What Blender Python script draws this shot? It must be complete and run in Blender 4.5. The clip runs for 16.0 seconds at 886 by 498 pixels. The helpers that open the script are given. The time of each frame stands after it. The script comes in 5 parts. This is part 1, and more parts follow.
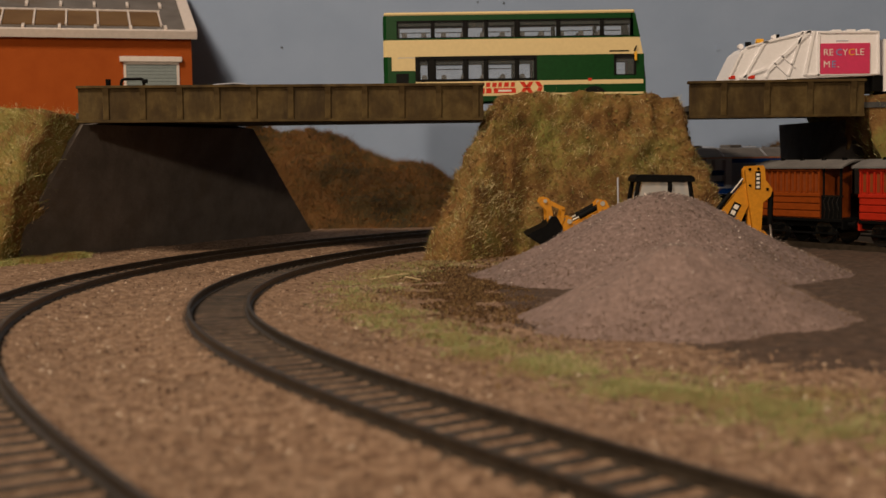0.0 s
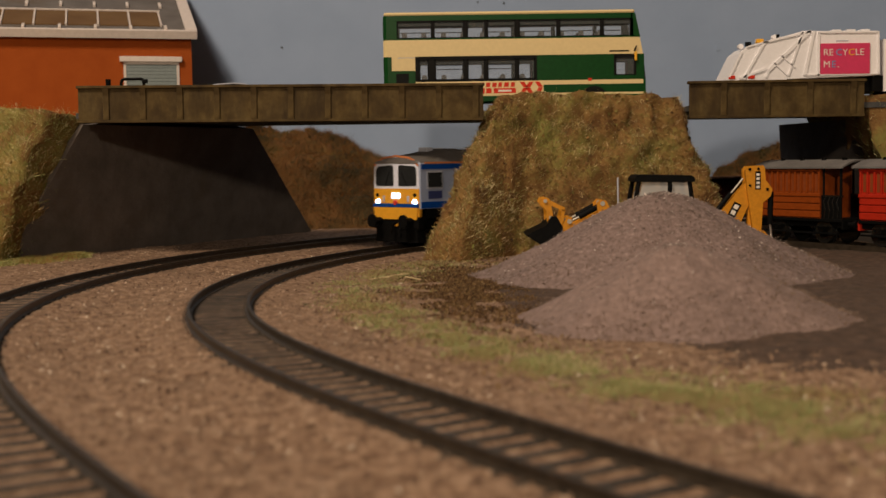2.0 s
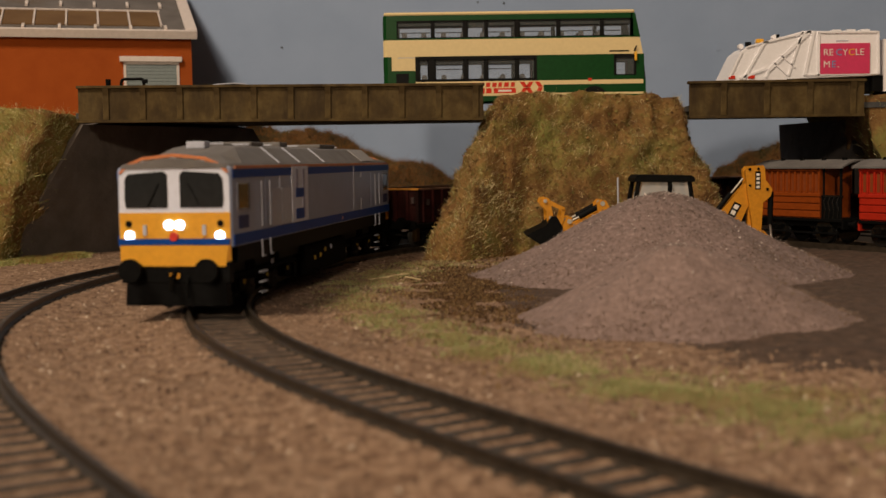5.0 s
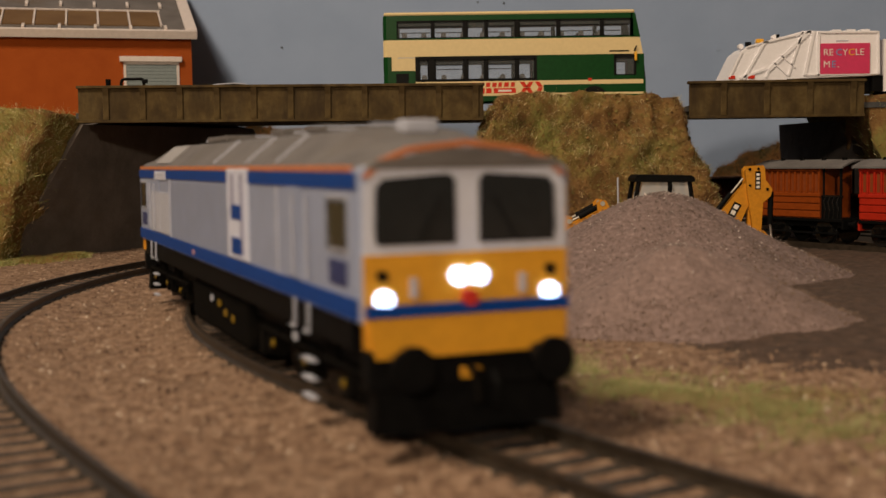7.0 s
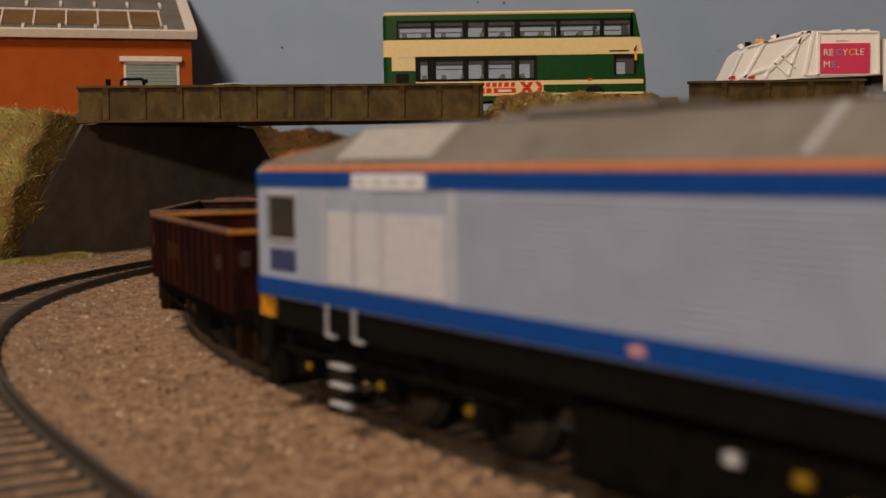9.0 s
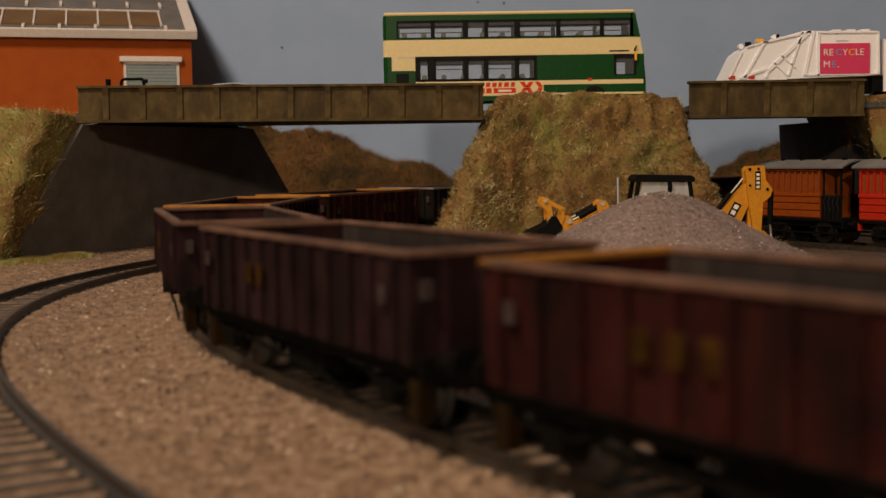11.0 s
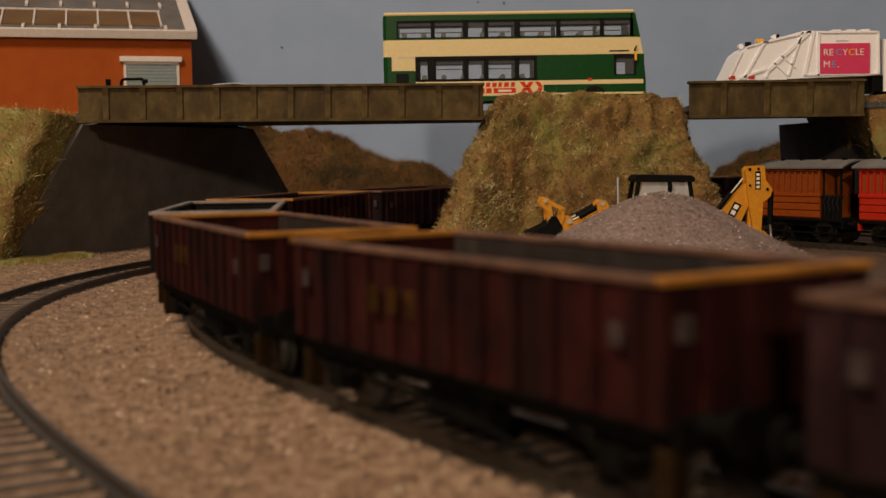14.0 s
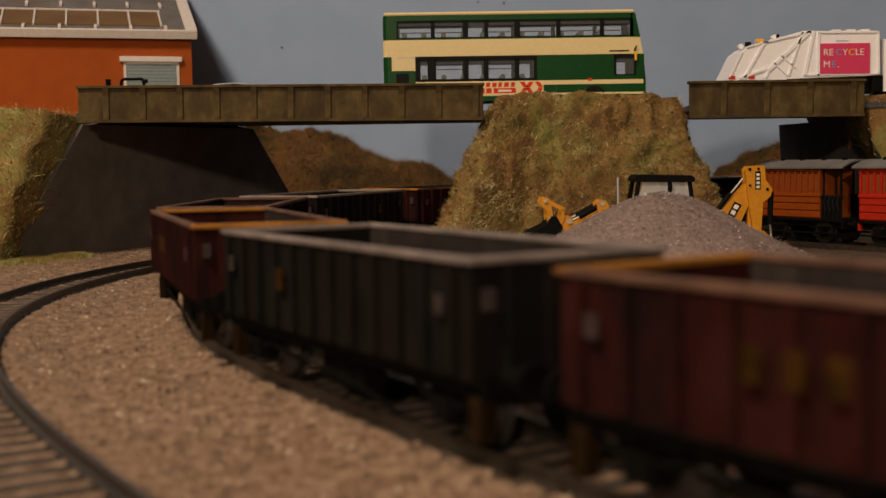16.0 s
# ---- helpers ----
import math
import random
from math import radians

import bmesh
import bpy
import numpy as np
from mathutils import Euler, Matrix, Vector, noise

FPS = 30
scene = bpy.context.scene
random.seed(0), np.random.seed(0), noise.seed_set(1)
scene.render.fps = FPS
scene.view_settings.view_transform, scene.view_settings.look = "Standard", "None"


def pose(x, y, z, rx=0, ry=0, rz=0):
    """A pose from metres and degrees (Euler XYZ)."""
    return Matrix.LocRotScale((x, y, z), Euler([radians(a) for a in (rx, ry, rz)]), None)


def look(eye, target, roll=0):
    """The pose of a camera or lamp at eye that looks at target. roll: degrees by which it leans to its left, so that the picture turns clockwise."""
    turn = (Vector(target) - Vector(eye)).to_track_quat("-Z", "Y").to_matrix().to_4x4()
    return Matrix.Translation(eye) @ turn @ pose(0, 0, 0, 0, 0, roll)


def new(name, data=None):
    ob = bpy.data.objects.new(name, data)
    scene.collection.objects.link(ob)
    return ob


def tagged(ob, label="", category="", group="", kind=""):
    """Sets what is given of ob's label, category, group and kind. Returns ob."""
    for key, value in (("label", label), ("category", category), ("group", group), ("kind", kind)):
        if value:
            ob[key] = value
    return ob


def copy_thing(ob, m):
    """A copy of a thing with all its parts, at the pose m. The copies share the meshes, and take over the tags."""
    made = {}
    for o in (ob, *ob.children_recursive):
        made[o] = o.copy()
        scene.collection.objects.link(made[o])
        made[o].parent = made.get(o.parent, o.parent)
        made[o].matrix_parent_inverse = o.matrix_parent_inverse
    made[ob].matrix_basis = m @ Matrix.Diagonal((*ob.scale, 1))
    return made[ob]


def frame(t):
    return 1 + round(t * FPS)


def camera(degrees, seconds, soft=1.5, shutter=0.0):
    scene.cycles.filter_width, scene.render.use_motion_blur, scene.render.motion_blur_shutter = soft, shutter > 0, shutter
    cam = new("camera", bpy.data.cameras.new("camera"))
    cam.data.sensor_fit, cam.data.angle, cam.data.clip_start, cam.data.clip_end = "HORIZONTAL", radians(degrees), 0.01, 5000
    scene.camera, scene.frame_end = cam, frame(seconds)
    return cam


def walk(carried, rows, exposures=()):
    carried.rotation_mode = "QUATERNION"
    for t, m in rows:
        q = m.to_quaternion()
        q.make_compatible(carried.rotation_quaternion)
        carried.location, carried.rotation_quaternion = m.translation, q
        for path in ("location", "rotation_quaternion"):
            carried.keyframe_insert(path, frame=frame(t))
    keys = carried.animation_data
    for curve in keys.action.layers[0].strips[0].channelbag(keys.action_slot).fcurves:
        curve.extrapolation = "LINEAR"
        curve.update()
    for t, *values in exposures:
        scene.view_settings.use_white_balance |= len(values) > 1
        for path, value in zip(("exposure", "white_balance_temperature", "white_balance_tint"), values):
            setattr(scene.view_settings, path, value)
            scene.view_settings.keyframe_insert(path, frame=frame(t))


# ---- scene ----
# A 4 mm scale model railway: plan numbers below are millimetres, turned into metres by MM.
MM = 0.001
TAU = math.tau

# ---------------- camera ----------------
cam = camera(40.37, 16.0, soft=1.5, shutter=0.5)
EYE = Vector((0, 0, 42.69)) * MM
AIM = EYE + Vector((0, math.cos(0.07312), -math.sin(0.07312)))
walk(cam, [(0.0, look(EYE, AIM, -0.832)), (16.0, look(EYE, AIM, -0.832))], [(0.0, 0.0), (16.0, 0.0)])
cam.data.dof.use_dof = True
cam.data.dof.focus_distance = 0.60
cam.data.dof.aperture_fstop = 25

# ---------------- light ----------------
world = bpy.data.worlds.new("world")
world.use_nodes = True
world.node_tree.nodes["Background"].inputs[0].default_value = (0.9, 0.95, 1.0, 1)
world.node_tree.nodes["Background"].inputs[1].default_value = 0.004
scene.world = world


def area_lamp(name, eye, target, size, watts, colour):
    lamp = new(name, bpy.data.lights.new(name, "AREA"))
    lamp.data.shape, lamp.data.size, lamp.data.energy, lamp.data.color = "DISK", size, watts, colour
    lamp.matrix_world = look(eye, target)
    return lamp


area_lamp("room_lamp", (-0.19, -1.50, 0.545), (0.0, 0.65, 0.05), 0.10, 12.1, (1.0, 0.80, 0.58))
area_lamp("ceiling_lamp", (-0.62, -0.28, 1.22), (0.0, 0.45, 0.0), 0.35, 19.0, (1.0, 0.80, 0.58))


# ---------------- materials ----------------
def material(name, colours, rough=0.8, scale=300.0, bump=0.0, bump_scale=None, metal=0.0, pos=(0.3, 0.5, 0.7), island=0.0,
             stain=None, stain_scale=40.0, stain_at=(0.55, 0.7), detail=6.0, coat=0.0, spec=0.5, obj=0.0, streak=1.0):
    """A surface of two to four colours mixed by fine noise, with a wide stain on top and a fine relief."""
    m = bpy.data.materials.new(name)
    m.use_nodes = True
    nt = m.node_tree
    b = nt.nodes["Principled BSDF"]
    link = nt.links.new
    b.inputs["Roughness"].default_value, b.inputs["Metallic"].default_value = rough, metal
    b.inputs["Coat Weight"].default_value = coat
    b.inputs["Specular IOR Level"].default_value = spec
    co = nt.nodes.new("ShaderNodeTexCoord").outputs["Object"]

    def noisy(s, d=detail, r=0.6):
        n = nt.nodes.new("ShaderNodeTexNoise")
        n.inputs["Scale"].default_value, n.inputs["Detail"].default_value, n.inputs["Roughness"].default_value = s, d, r
        link(co, n.inputs["Vector"])
        return n.outputs["Fac"]

    fac = noisy(scale)
    if island or obj:
        src = nt.nodes.new("ShaderNodeNewGeometry").outputs["Random Per Island"] if island else nt.nodes.new("ShaderNodeObjectInfo").outputs["Random"]
        mx = nt.nodes.new("ShaderNodeMix")
        mx.inputs[0].default_value = island or obj
        link(fac, mx.inputs[2]), link(src, mx.inputs[3])
        fac = mx.outputs[0]
    ramp = nt.nodes.new("ShaderNodeValToRGB")
    els = ramp.color_ramp.elements
    while len(els) < len(colours):
        els.new(0.5)
    for i, c in enumerate(colours):
        p = pos[i] if len(pos) == len(colours) else pos[0] + (pos[-1] - pos[0]) * i / max(1, len(colours) - 1)
        els[i].position, els[i].color = p, (*c, 1)
    link(fac, ramp.inputs[0])
    out = ramp.outputs[0]
    if stain:
        mx = nt.nodes.new("ShaderNodeMix")
        mx.data_type = "RGBA"
        mp = nt.nodes.new("ShaderNodeMapRange")
        mp.inputs[1].default_value, mp.inputs[2].default_value = stain_at
        if streak != 1.0:
            mo = nt.nodes.new("ShaderNodeMapping")
            mo.inputs["Scale"].default_value = (1.0, 1.0, streak)
            link(co, mo.inputs[0])
            co = mo.outputs[0]
        link(noisy(stain_scale, 5.0, 0.65), mp.inputs[0])
        link(mp.outputs[0], mx.inputs[0]), link(out, mx.inputs[6])
        mx.inputs[7].default_value = (*stain, 1)
        out = mx.outputs[2]
    link(out, b.inputs["Base Color"])
    if bump:
        bp = nt.nodes.new("ShaderNodeBump")
        bp.inputs["Strength"].default_value, bp.inputs["Distance"].default_value = min(1.0, bump), 0.0006
        link(noisy(bump_scale or scale * 2, 4.0), bp.inputs["Height"])
        link(bp.outputs[0], b.inputs["Normal"])
    return m


def plain(name, c, rough=0.5, metal=0.0, v=0.12, scale=500.0, bump=0.0, coat=0.0, stain=None, stain_scale=60.0, stain_at=(0.5, 0.75), spec=0.5):
    lo, hi = [tuple(min(1.0, x * k) for x in c) for k in (1 - v, 1 + v)]
    return material(name, [lo, hi], rough, scale, bump, None, metal, (0.35, 0.65), coat=coat, stain=stain, stain_scale=stain_scale, stain_at=stain_at, spec=spec)


def glow(name, c, strength):
    m = bpy.data.materials.new(name)
    m.use_nodes = True
    b = m.node_tree.nodes["Principled BSDF"]
    b.inputs["Base Color"].default_value = (0.8, 0.8, 0.85, 1)
    b.inputs["Emission Color"].default_value, b.inputs["Emission Strength"].default_value = (*c, 1), strength
    return m


def glass(name, tint=(0.9, 0.95, 0.95), alpha=0.25, rough=0.06):
    m = bpy.data.materials.new(name)
    m.use_nodes = True
    nt = m.node_tree
    b = nt.nodes["Principled BSDF"]
    b.inputs["Base Color"].default_value, b.inputs["Roughness"].default_value = (*tint, 1), rough
    b.inputs["Alpha"].default_value = alpha
    return m


GROUND = material("brown_scatter_ground", [(0.07, 0.035, 0.018), (0.18, 0.105, 0.064), (0.26, 0.165, 0.108), (0.42, 0.30, 0.21)], 0.95, 330, 1.0, 600,
                  pos=(0.30, 0.46, 0.57, 0.74), stain=(0.10, 0.06, 0.035), stain_scale=22, stain_at=(0.56, 0.80))
GRAINS = material("ballast_grains", [(0.055, 0.028, 0.017), (0.18, 0.11, 0.07), (0.28, 0.18, 0.12), (0.46, 0.34, 0.25)], 0.9, 500, island=0.85, pos=(0.1, 0.4, 0.75, 0.97))
PALECHIP = plain("pale_stone_chip", (0.62, 0.52, 0.42), 0.7, v=0.25)
HEAP = material("pinkish_grey_stone_dust", [(0.095, 0.068, 0.060), (0.178, 0.125, 0.115), (0.232, 0.165, 0.155), (0.38, 0.29, 0.27)], 0.95, 520, 0.9, 900, pos=(0.25, 0.45, 0.6, 0.8),
                stain=(0.11, 0.082, 0.072), stain_scale=30, stain_at=(0.55, 0.8))
HEAP_B = material("pale_brown_stone_dust", [(0.135, 0.095, 0.085), (0.195, 0.135, 0.122), (0.235, 0.165, 0.15), (0.35, 0.262, 0.24)], 0.95, 480, 0.6, 900, pos=(0.25, 0.45, 0.6, 0.8),
                  stain=(0.16, 0.118, 0.10), stain_scale=24, stain_at=(0.55, 0.8))
# Rear earth is toned down: the bridge's shade is put into its colour.
REAR = material("shade_toned_rear_earth", [(0.012, 0.010, 0.004), (0.05, 0.034, 0.010), (0.14, 0.062, 0.016), (0.06, 0.055, 0.014)], 0.95, 20, 0.8, 300, pos=(0.3, 0.45, 0.58, 0.75))
HEAPG = material("stone_grains", [(0.09, 0.065, 0.055), (0.17, 0.13, 0.12), (0.25, 0.2, 0.185), (0.75, 0.66, 0.62)], 0.9, 500, island=0.85, pos=(0.1, 0.4, 0.8, 0.98))
BANK = material("earth_and_turf", [(0.04, 0.02, 0.008), (0.16, 0.08, 0.024), (0.23, 0.13, 0.04), (0.19, 0.17, 0.045)], 0.95, 75, 0.9, 500, pos=(0.28, 0.42, 0.58, 0.75),
                stain=(0.18, 0.18, 0.042), stain_scale=26, stain_at=(0.5, 0.66))
FIBRE = material("dry_grass_fibre", [(0.10, 0.045, 0.015), (0.25, 0.125, 0.038), (0.31, 0.20, 0.065), (0.19, 0.22, 0.05), (0.85, 0.70, 0.42)], 0.75, 42, island=0.22, pos=(0.34, 0.43, 0.5, 0.57, 0.68))
# Rust scrub, darkened likewise to carry the shade on the rear bank.
REARSCRUB = material("shade_toned_rust_scrub", [(0.018, 0.012, 0.004), (0.055, 0.045, 0.011), (0.24, 0.092, 0.018), (0.17, 0.09, 0.022), (0.06, 0.062, 0.014)], 0.9, 26, island=0.2, pos=(0.32, 0.42, 0.5, 0.58, 0.68))
GREENFIBRE = material("green_and_straw_fibre", [(0.12, 0.055, 0.018), (0.36, 0.17, 0.045), (0.30, 0.22, 0.06), (0.20, 0.27, 0.05), (0.78, 0.66, 0.38)], 0.75, 24, island=0.26, pos=(0.30, 0.39, 0.45, 0.51, 0.72))
STRAW = plain("bleached_grass_straw", (0.62, 0.49, 0.27), 0.5, v=0.3)
SCRUB = material("rust_brown_scrub", [(0.05, 0.025, 0.010), (0.25, 0.115, 0.034), (0.32, 0.21, 0.065), (0.21, 0.20, 0.05)], 0.9, 30, island=0.5, pos=(0.25, 0.4, 0.55, 0.75))
GREEN = material("pale_green_flock", [(0.24, 0.145, 0.075), (0.40, 0.29, 0.15), (0.30, 0.28, 0.11), (0.20, 0.30, 0.09), (0.58, 0.46, 0.29)], 0.9, 21, island=0.3, pos=(0.32, 0.43, 0.51, 0.6, 0.7))
SOIL = material("brown_soil_crumbs", [(0.07, 0.042, 0.03), (0.12, 0.078, 0.056), (0.16, 0.108, 0.08), (0.24, 0.17, 0.13)], 0.95, 300, island=0.8, pos=(0.1, 0.45, 0.75, 0.97))
YARD = material("dark_yard_brown", [(0.024, 0.013, 0.008), (0.056, 0.032, 0.021), (0.085, 0.050, 0.034), (0.17, 0.112, 0.082)], 0.95, 300, 0.9, 600, pos=(0.3, 0.46, 0.6, 0.8), stain=(0.05, 0.032, 0.02), stain_scale=18)
TURF = material("dark_turf_crumbs", [(0.04, 0.02, 0.009), (0.11, 0.055, 0.02), (0.16, 0.09, 0.03), (0.3, 0.22, 0.11)], 0.9, 40, island=0.6, pos=(0.25, 0.45, 0.65, 0.9))
BANK_G = material("mossy_earth", [(0.05, 0.028, 0.010), (0.18, 0.095, 0.028), (0.20, 0.165, 0.045), (0.30, 0.17, 0.05)], 0.95, 50, 0.9, 400, pos=(0.3, 0.44, 0.56, 0.72))
RAIL = material("weathered_rail_steel", [(0.035, 0.027, 0.02), (0.07, 0.054, 0.04)], 0.4, 300, 0.2, metal=0.45, pos=(0.35, 0.7))
SLEEPER = material("dusty_dark_sleeper", [(0.016, 0.012, 0.009), (0.038, 0.028, 0.021), (0.10, 0.072, 0.052)], 0.8, 260, 0.4, pos=(0.3, 0.55, 0.8), obj=0.25)
CONCRETE = material("dark_stained_abutment", [(0.080, 0.066, 0.058), (0.125, 0.103, 0.092)], 0.9, 60, 1.0, 160, pos=(0.35, 0.65), stain=(0.085, 0.064, 0.05), stain_scale=18)
GIRDER = material("rusty_brown_girder", [(0.045, 0.027, 0.008), (0.082, 0.053, 0.018), (0.125, 0.088, 0.034)], 0.75, 120, 0.3, spec=0.2, pos=(0.3, 0.5, 0.75), stain=(0.034, 0.021, 0.009), stain_scale=70, stain_at=(0.42, 0.66), streak=0.35)
ROAD = material("grey_road", [(0.045, 0.045, 0.047), (0.075, 0.073, 0.072)], 0.9, 400, 0.3)
SKY = material("painted_blue_grey_wall", [(0.262, 0.345, 0.515), (0.287, 0.372, 0.548)], 0.75, 25, 0.15, 120, pos=(0.35, 0.65))
PLASTER = material("light_bounce_plaster", [(0.42, 0.39, 0.36), (0.48, 0.45, 0.42)], 0.9, 12, 0.1)
BOARD = plain("plywood", (0.4, 0.28, 0.16), 0.7)
BLACK = plain("satin_black", (0.004, 0.004, 0.0042), 0.6, v=0.3, spec=0.07)
DIRTY = material("oily_black_dust", [(0.002, 0.0019, 0.0017), (0.0065, 0.0052, 0.004)], 0.9, 260, 0.2, pos=(0.35, 0.75), spec=0.05)


# ---------------- mesh tools (millimetres) ----------------
def box(bm, x0, x1, y0, y1, z0, z1, r=0.0, m=None):
    mat = Matrix.Translation(((x0 + x1) / 2, (y0 + y1) / 2, (z0 + z1) / 2)) @ Matrix.Diagonal((abs(x1 - x0), abs(y1 - y0), abs(z1 - z0), 1))
    vs = bmesh.ops.create_cube(bm, size=1, matrix=mat)["verts"]
    if r:
        es = list({e for v in vs for e in v.link_edges})
        n = bmesh.ops.bevel(bm, geom=es, offset=r, segments=2, affect="EDGES", profile=0.5)
        vs = list({v for f in n["faces"] for v in f.verts} | {v for v in vs if v.is_valid})
    if m:
        bmesh.ops.transform(bm, matrix=m, verts=vs)
    return bm


def cyl(bm, p, q, r, n=12, r2=None):
    p, q = Vector(p), Vector(q)
    d = q - p
    m = Matrix.Translation((p + q) / 2) @ d.to_track_quat("Z", "Y").to_matrix().to_4x4()
    bmesh.ops.create_cone(bm, cap_ends=True, segments=n, radius1=r, radius2=r if r2 is None else r2, depth=d.length, matrix=m)
    return bm


def prism(bm, pts, axis, a, b):
    """A polygon drawn in the plane across the axis ('x': y,z; 'y': x,z; 'z': x,y), drawn out from a to b."""
    put = {"x": lambda u, v, w: (w, u, v), "y": lambda u, v, w: (u, w, v), "z": lambda u, v, w: (u, v, w)}[axis]
    lo = [bm.verts.new(put(u, v, a)) for u, v in pts]
    hi = [bm.verts.new(put(u, v, b)) for u, v in pts]
    n = len(pts)
    fs = [bm.faces.new(lo[::-1]), bm.faces.new(hi)] + [bm.faces.new((lo[i], lo[(i + 1) % n], hi[(i + 1) % n], hi[i])) for i in range(n)]
    bmesh.ops.recalc_face_normals(bm, faces=fs)
    return bm


def tube(bm, pts, r, n=6):
    for p, q in zip(pts, pts[1:]):
        cyl(bm, p, q, r, n)
    return bm


def B():
    return bmesh.new()


def solid(name, bm, mat, smooth=False):
    bmesh.ops.scale(bm, vec=(MM, MM, MM), verts=bm.verts)
    me = bpy.data.meshes.new(name)
    bm.to_mesh(me)
    bm.free()
    me.materials.append(mat)
    if smooth:
        me.polygons.foreach_set("use_smooth", [True] * len(me.polygons))
    return new(name, me)


def part(name, bm, mat, parent, label="", smooth=False):
    ob = solid(name, bm, mat, smooth)
    ob.parent = parent
    return tagged(ob, label) if label else ob


def thing(name, label, category, group="", m=None, kind=""):
    ob = new(name)
    ob.empty_display_size = 0.01
    if m:
        ob.matrix_basis = m
    return tagged(ob, label, category, group, kind)


def at(x, y, z, rz=0.0, rx=0.0, ry=0.0):
    return pose(x * MM, y * MM, z * MM, rx, ry, rz)


def raw(name, verts, faces, mat, smooth=False):
    me = bpy.data.meshes.new(name)
    me.from_pydata([(x * MM, y * MM, z * MM) for x, y, z in verts], [], faces)
    me.materials.append(mat)
    if smooth:
        me.polygons.foreach_set("use_smooth", [True] * len(me.polygons))
    return new(name, me)


def wobble(x, y, z, s):
    return noise.noise(Vector((x, y, z)) / s)


# ---------------- the line of the railway ----------------
STEP = 4.0
S0 = -2200.0
KNOT_S = [-2200, -420, -330, 0] + [1200 / 7 * i for i in range(1, 8)] + [1800]
KNOT_K = [0, 0, 1.7, 1.52, 1.918, 2.731, 3.269, 0.62, 0.45, 0, 0, 0]


def line():
    s = np.arange(S0, 1800, STEP)
    k = np.interp(s, KNOT_S, KNOT_K) / 1000
    th = np.concatenate([[0], np.cumsum((k[1:] + k[:-1]) / 2 * STEP)])
    x = np.concatenate([[0], np.cumsum((np.cos(th)[1:] + np.cos(th)[:-1]) / 2 * STEP)])
    y = np.concatenate([[0], np.cumsum((np.sin(th)[1:] + np.sin(th)[:-1]) / 2 * STEP)])
    i = int(round(-S0 / STEP))
    turn = 3.72509 - th[i]
    c, q = math.cos(turn), math.sin(turn)
    x, y = x - x[i], y - y[i]
    return s, x * c - y * q + 152.0, x * q + y * c + 782.7, th + turn


LS, LX, LY, LT = line()


def on_line(s, side=0.0):
    """A point on the line at s, side mm to the right of the way the train goes."""
    x, y, t = np.interp(s, LS, LX), np.interp(s, LS, LY), np.interp(s, LS, LT)
    return x + side * math.sin(t), y - side * math.cos(t), t


RUN_T = [0, 3.0, 4.2, 6.5, 7.0, 8.5, 9.0, 12.0, 16.0]
RUN_S = [-64, 214.8, 323, 529.5, 575.5, 714, 762, 1038, 1416]


def run(t):
    """How far the train's engine has come at t: a smooth curve through the known stretches."""
    tt = np.array(RUN_T, float)
    ss = np.array(RUN_S, float)
    m = np.gradient(ss, tt)
    i = int(np.clip(np.searchsorted(tt, t) - 1, 0, len(tt) - 2))
    h = tt[i + 1] - tt[i]
    u = (t - tt[i]) / h
    return ((2 * u**3 - 3 * u**2 + 1) * ss[i] + (u**3 - 2 * u**2 + u) * h * m[i] + (-2 * u**3 + 3 * u**2) * ss[i + 1] + (u**3 - u**2) * h * m[i + 1])


def on_bogies(s, half):
    ax, ay, _ = on_line(s - half)
    bx_, by_, _ = on_line(s + half)
    return at((ax + bx_) / 2, (ay + by_) / 2, 0, math.degrees(math.atan2(by_ - ay, bx_ - ax)))


# ---------------- the room and the board ----------------
# Walls, ceiling and floor are unseen, added to bounce fill light into shadows.
def room():
    def slab(name, *b):
        return tagged(solid(name, box(B(), *b), PLASTER), "unseen pale room wall that bounces light", "wall", kind="structure")
    slab("wall_north", -2600, 2600, 1010, 1080, -900, 1500)
    slab("wall_south", -2600, 2600, -2280, -2200, -900, 1500)
    slab("wall_west", -2680, -2600, -2280, 1080, -900, 1500)
    slab("wall_east", 2600, 2680, -2280, 1080, -900, 1500)
    tagged(solid("ceiling", box(B(), -2680, 2680, -2280, 1080, 1500, 1560), PLASTER), "unseen pale ceiling that bounces light", "ceiling", kind="structure")
    tagged(solid("floor", box(B(), -2680, 2680, -2280, 1080, -960, -900), BOARD), "unseen brown floor that closes the room", "floor", kind="structure")
    tagged(solid("backdrop", box(B(), -2590, 2590, 985, 1009, -40, 900), SKY), "blue-grey painted board as a plain sky", "backdrop", kind="structure")
    tagged(solid("baseboard", box(B(), -2590, 2590, -420, 984, -70, -9), BOARD), "plywood board that carries the layout", "board", kind="structure")


def backdrop_marks():
    """Small dents and a dark spot in the painted board."""
    dark = plain("old_paint_spot", (0.06, 0.07, 0.08), 0.8)
    for x, z, r in ((-128, 136, 0.9), (225, 130, 2.0), (52, 169, 0.8), (31, 170, 0.6)):
        t = thing("paint_spot", "small dark spot on the painted backdrop", "mark", "spots on the backdrop", at(x, 984.6, z))
        part("spot", cyl(B(), (0, 0, 0), (0, 0.6, 0), r, 12), dark if r < 1.5 else SKY, t)


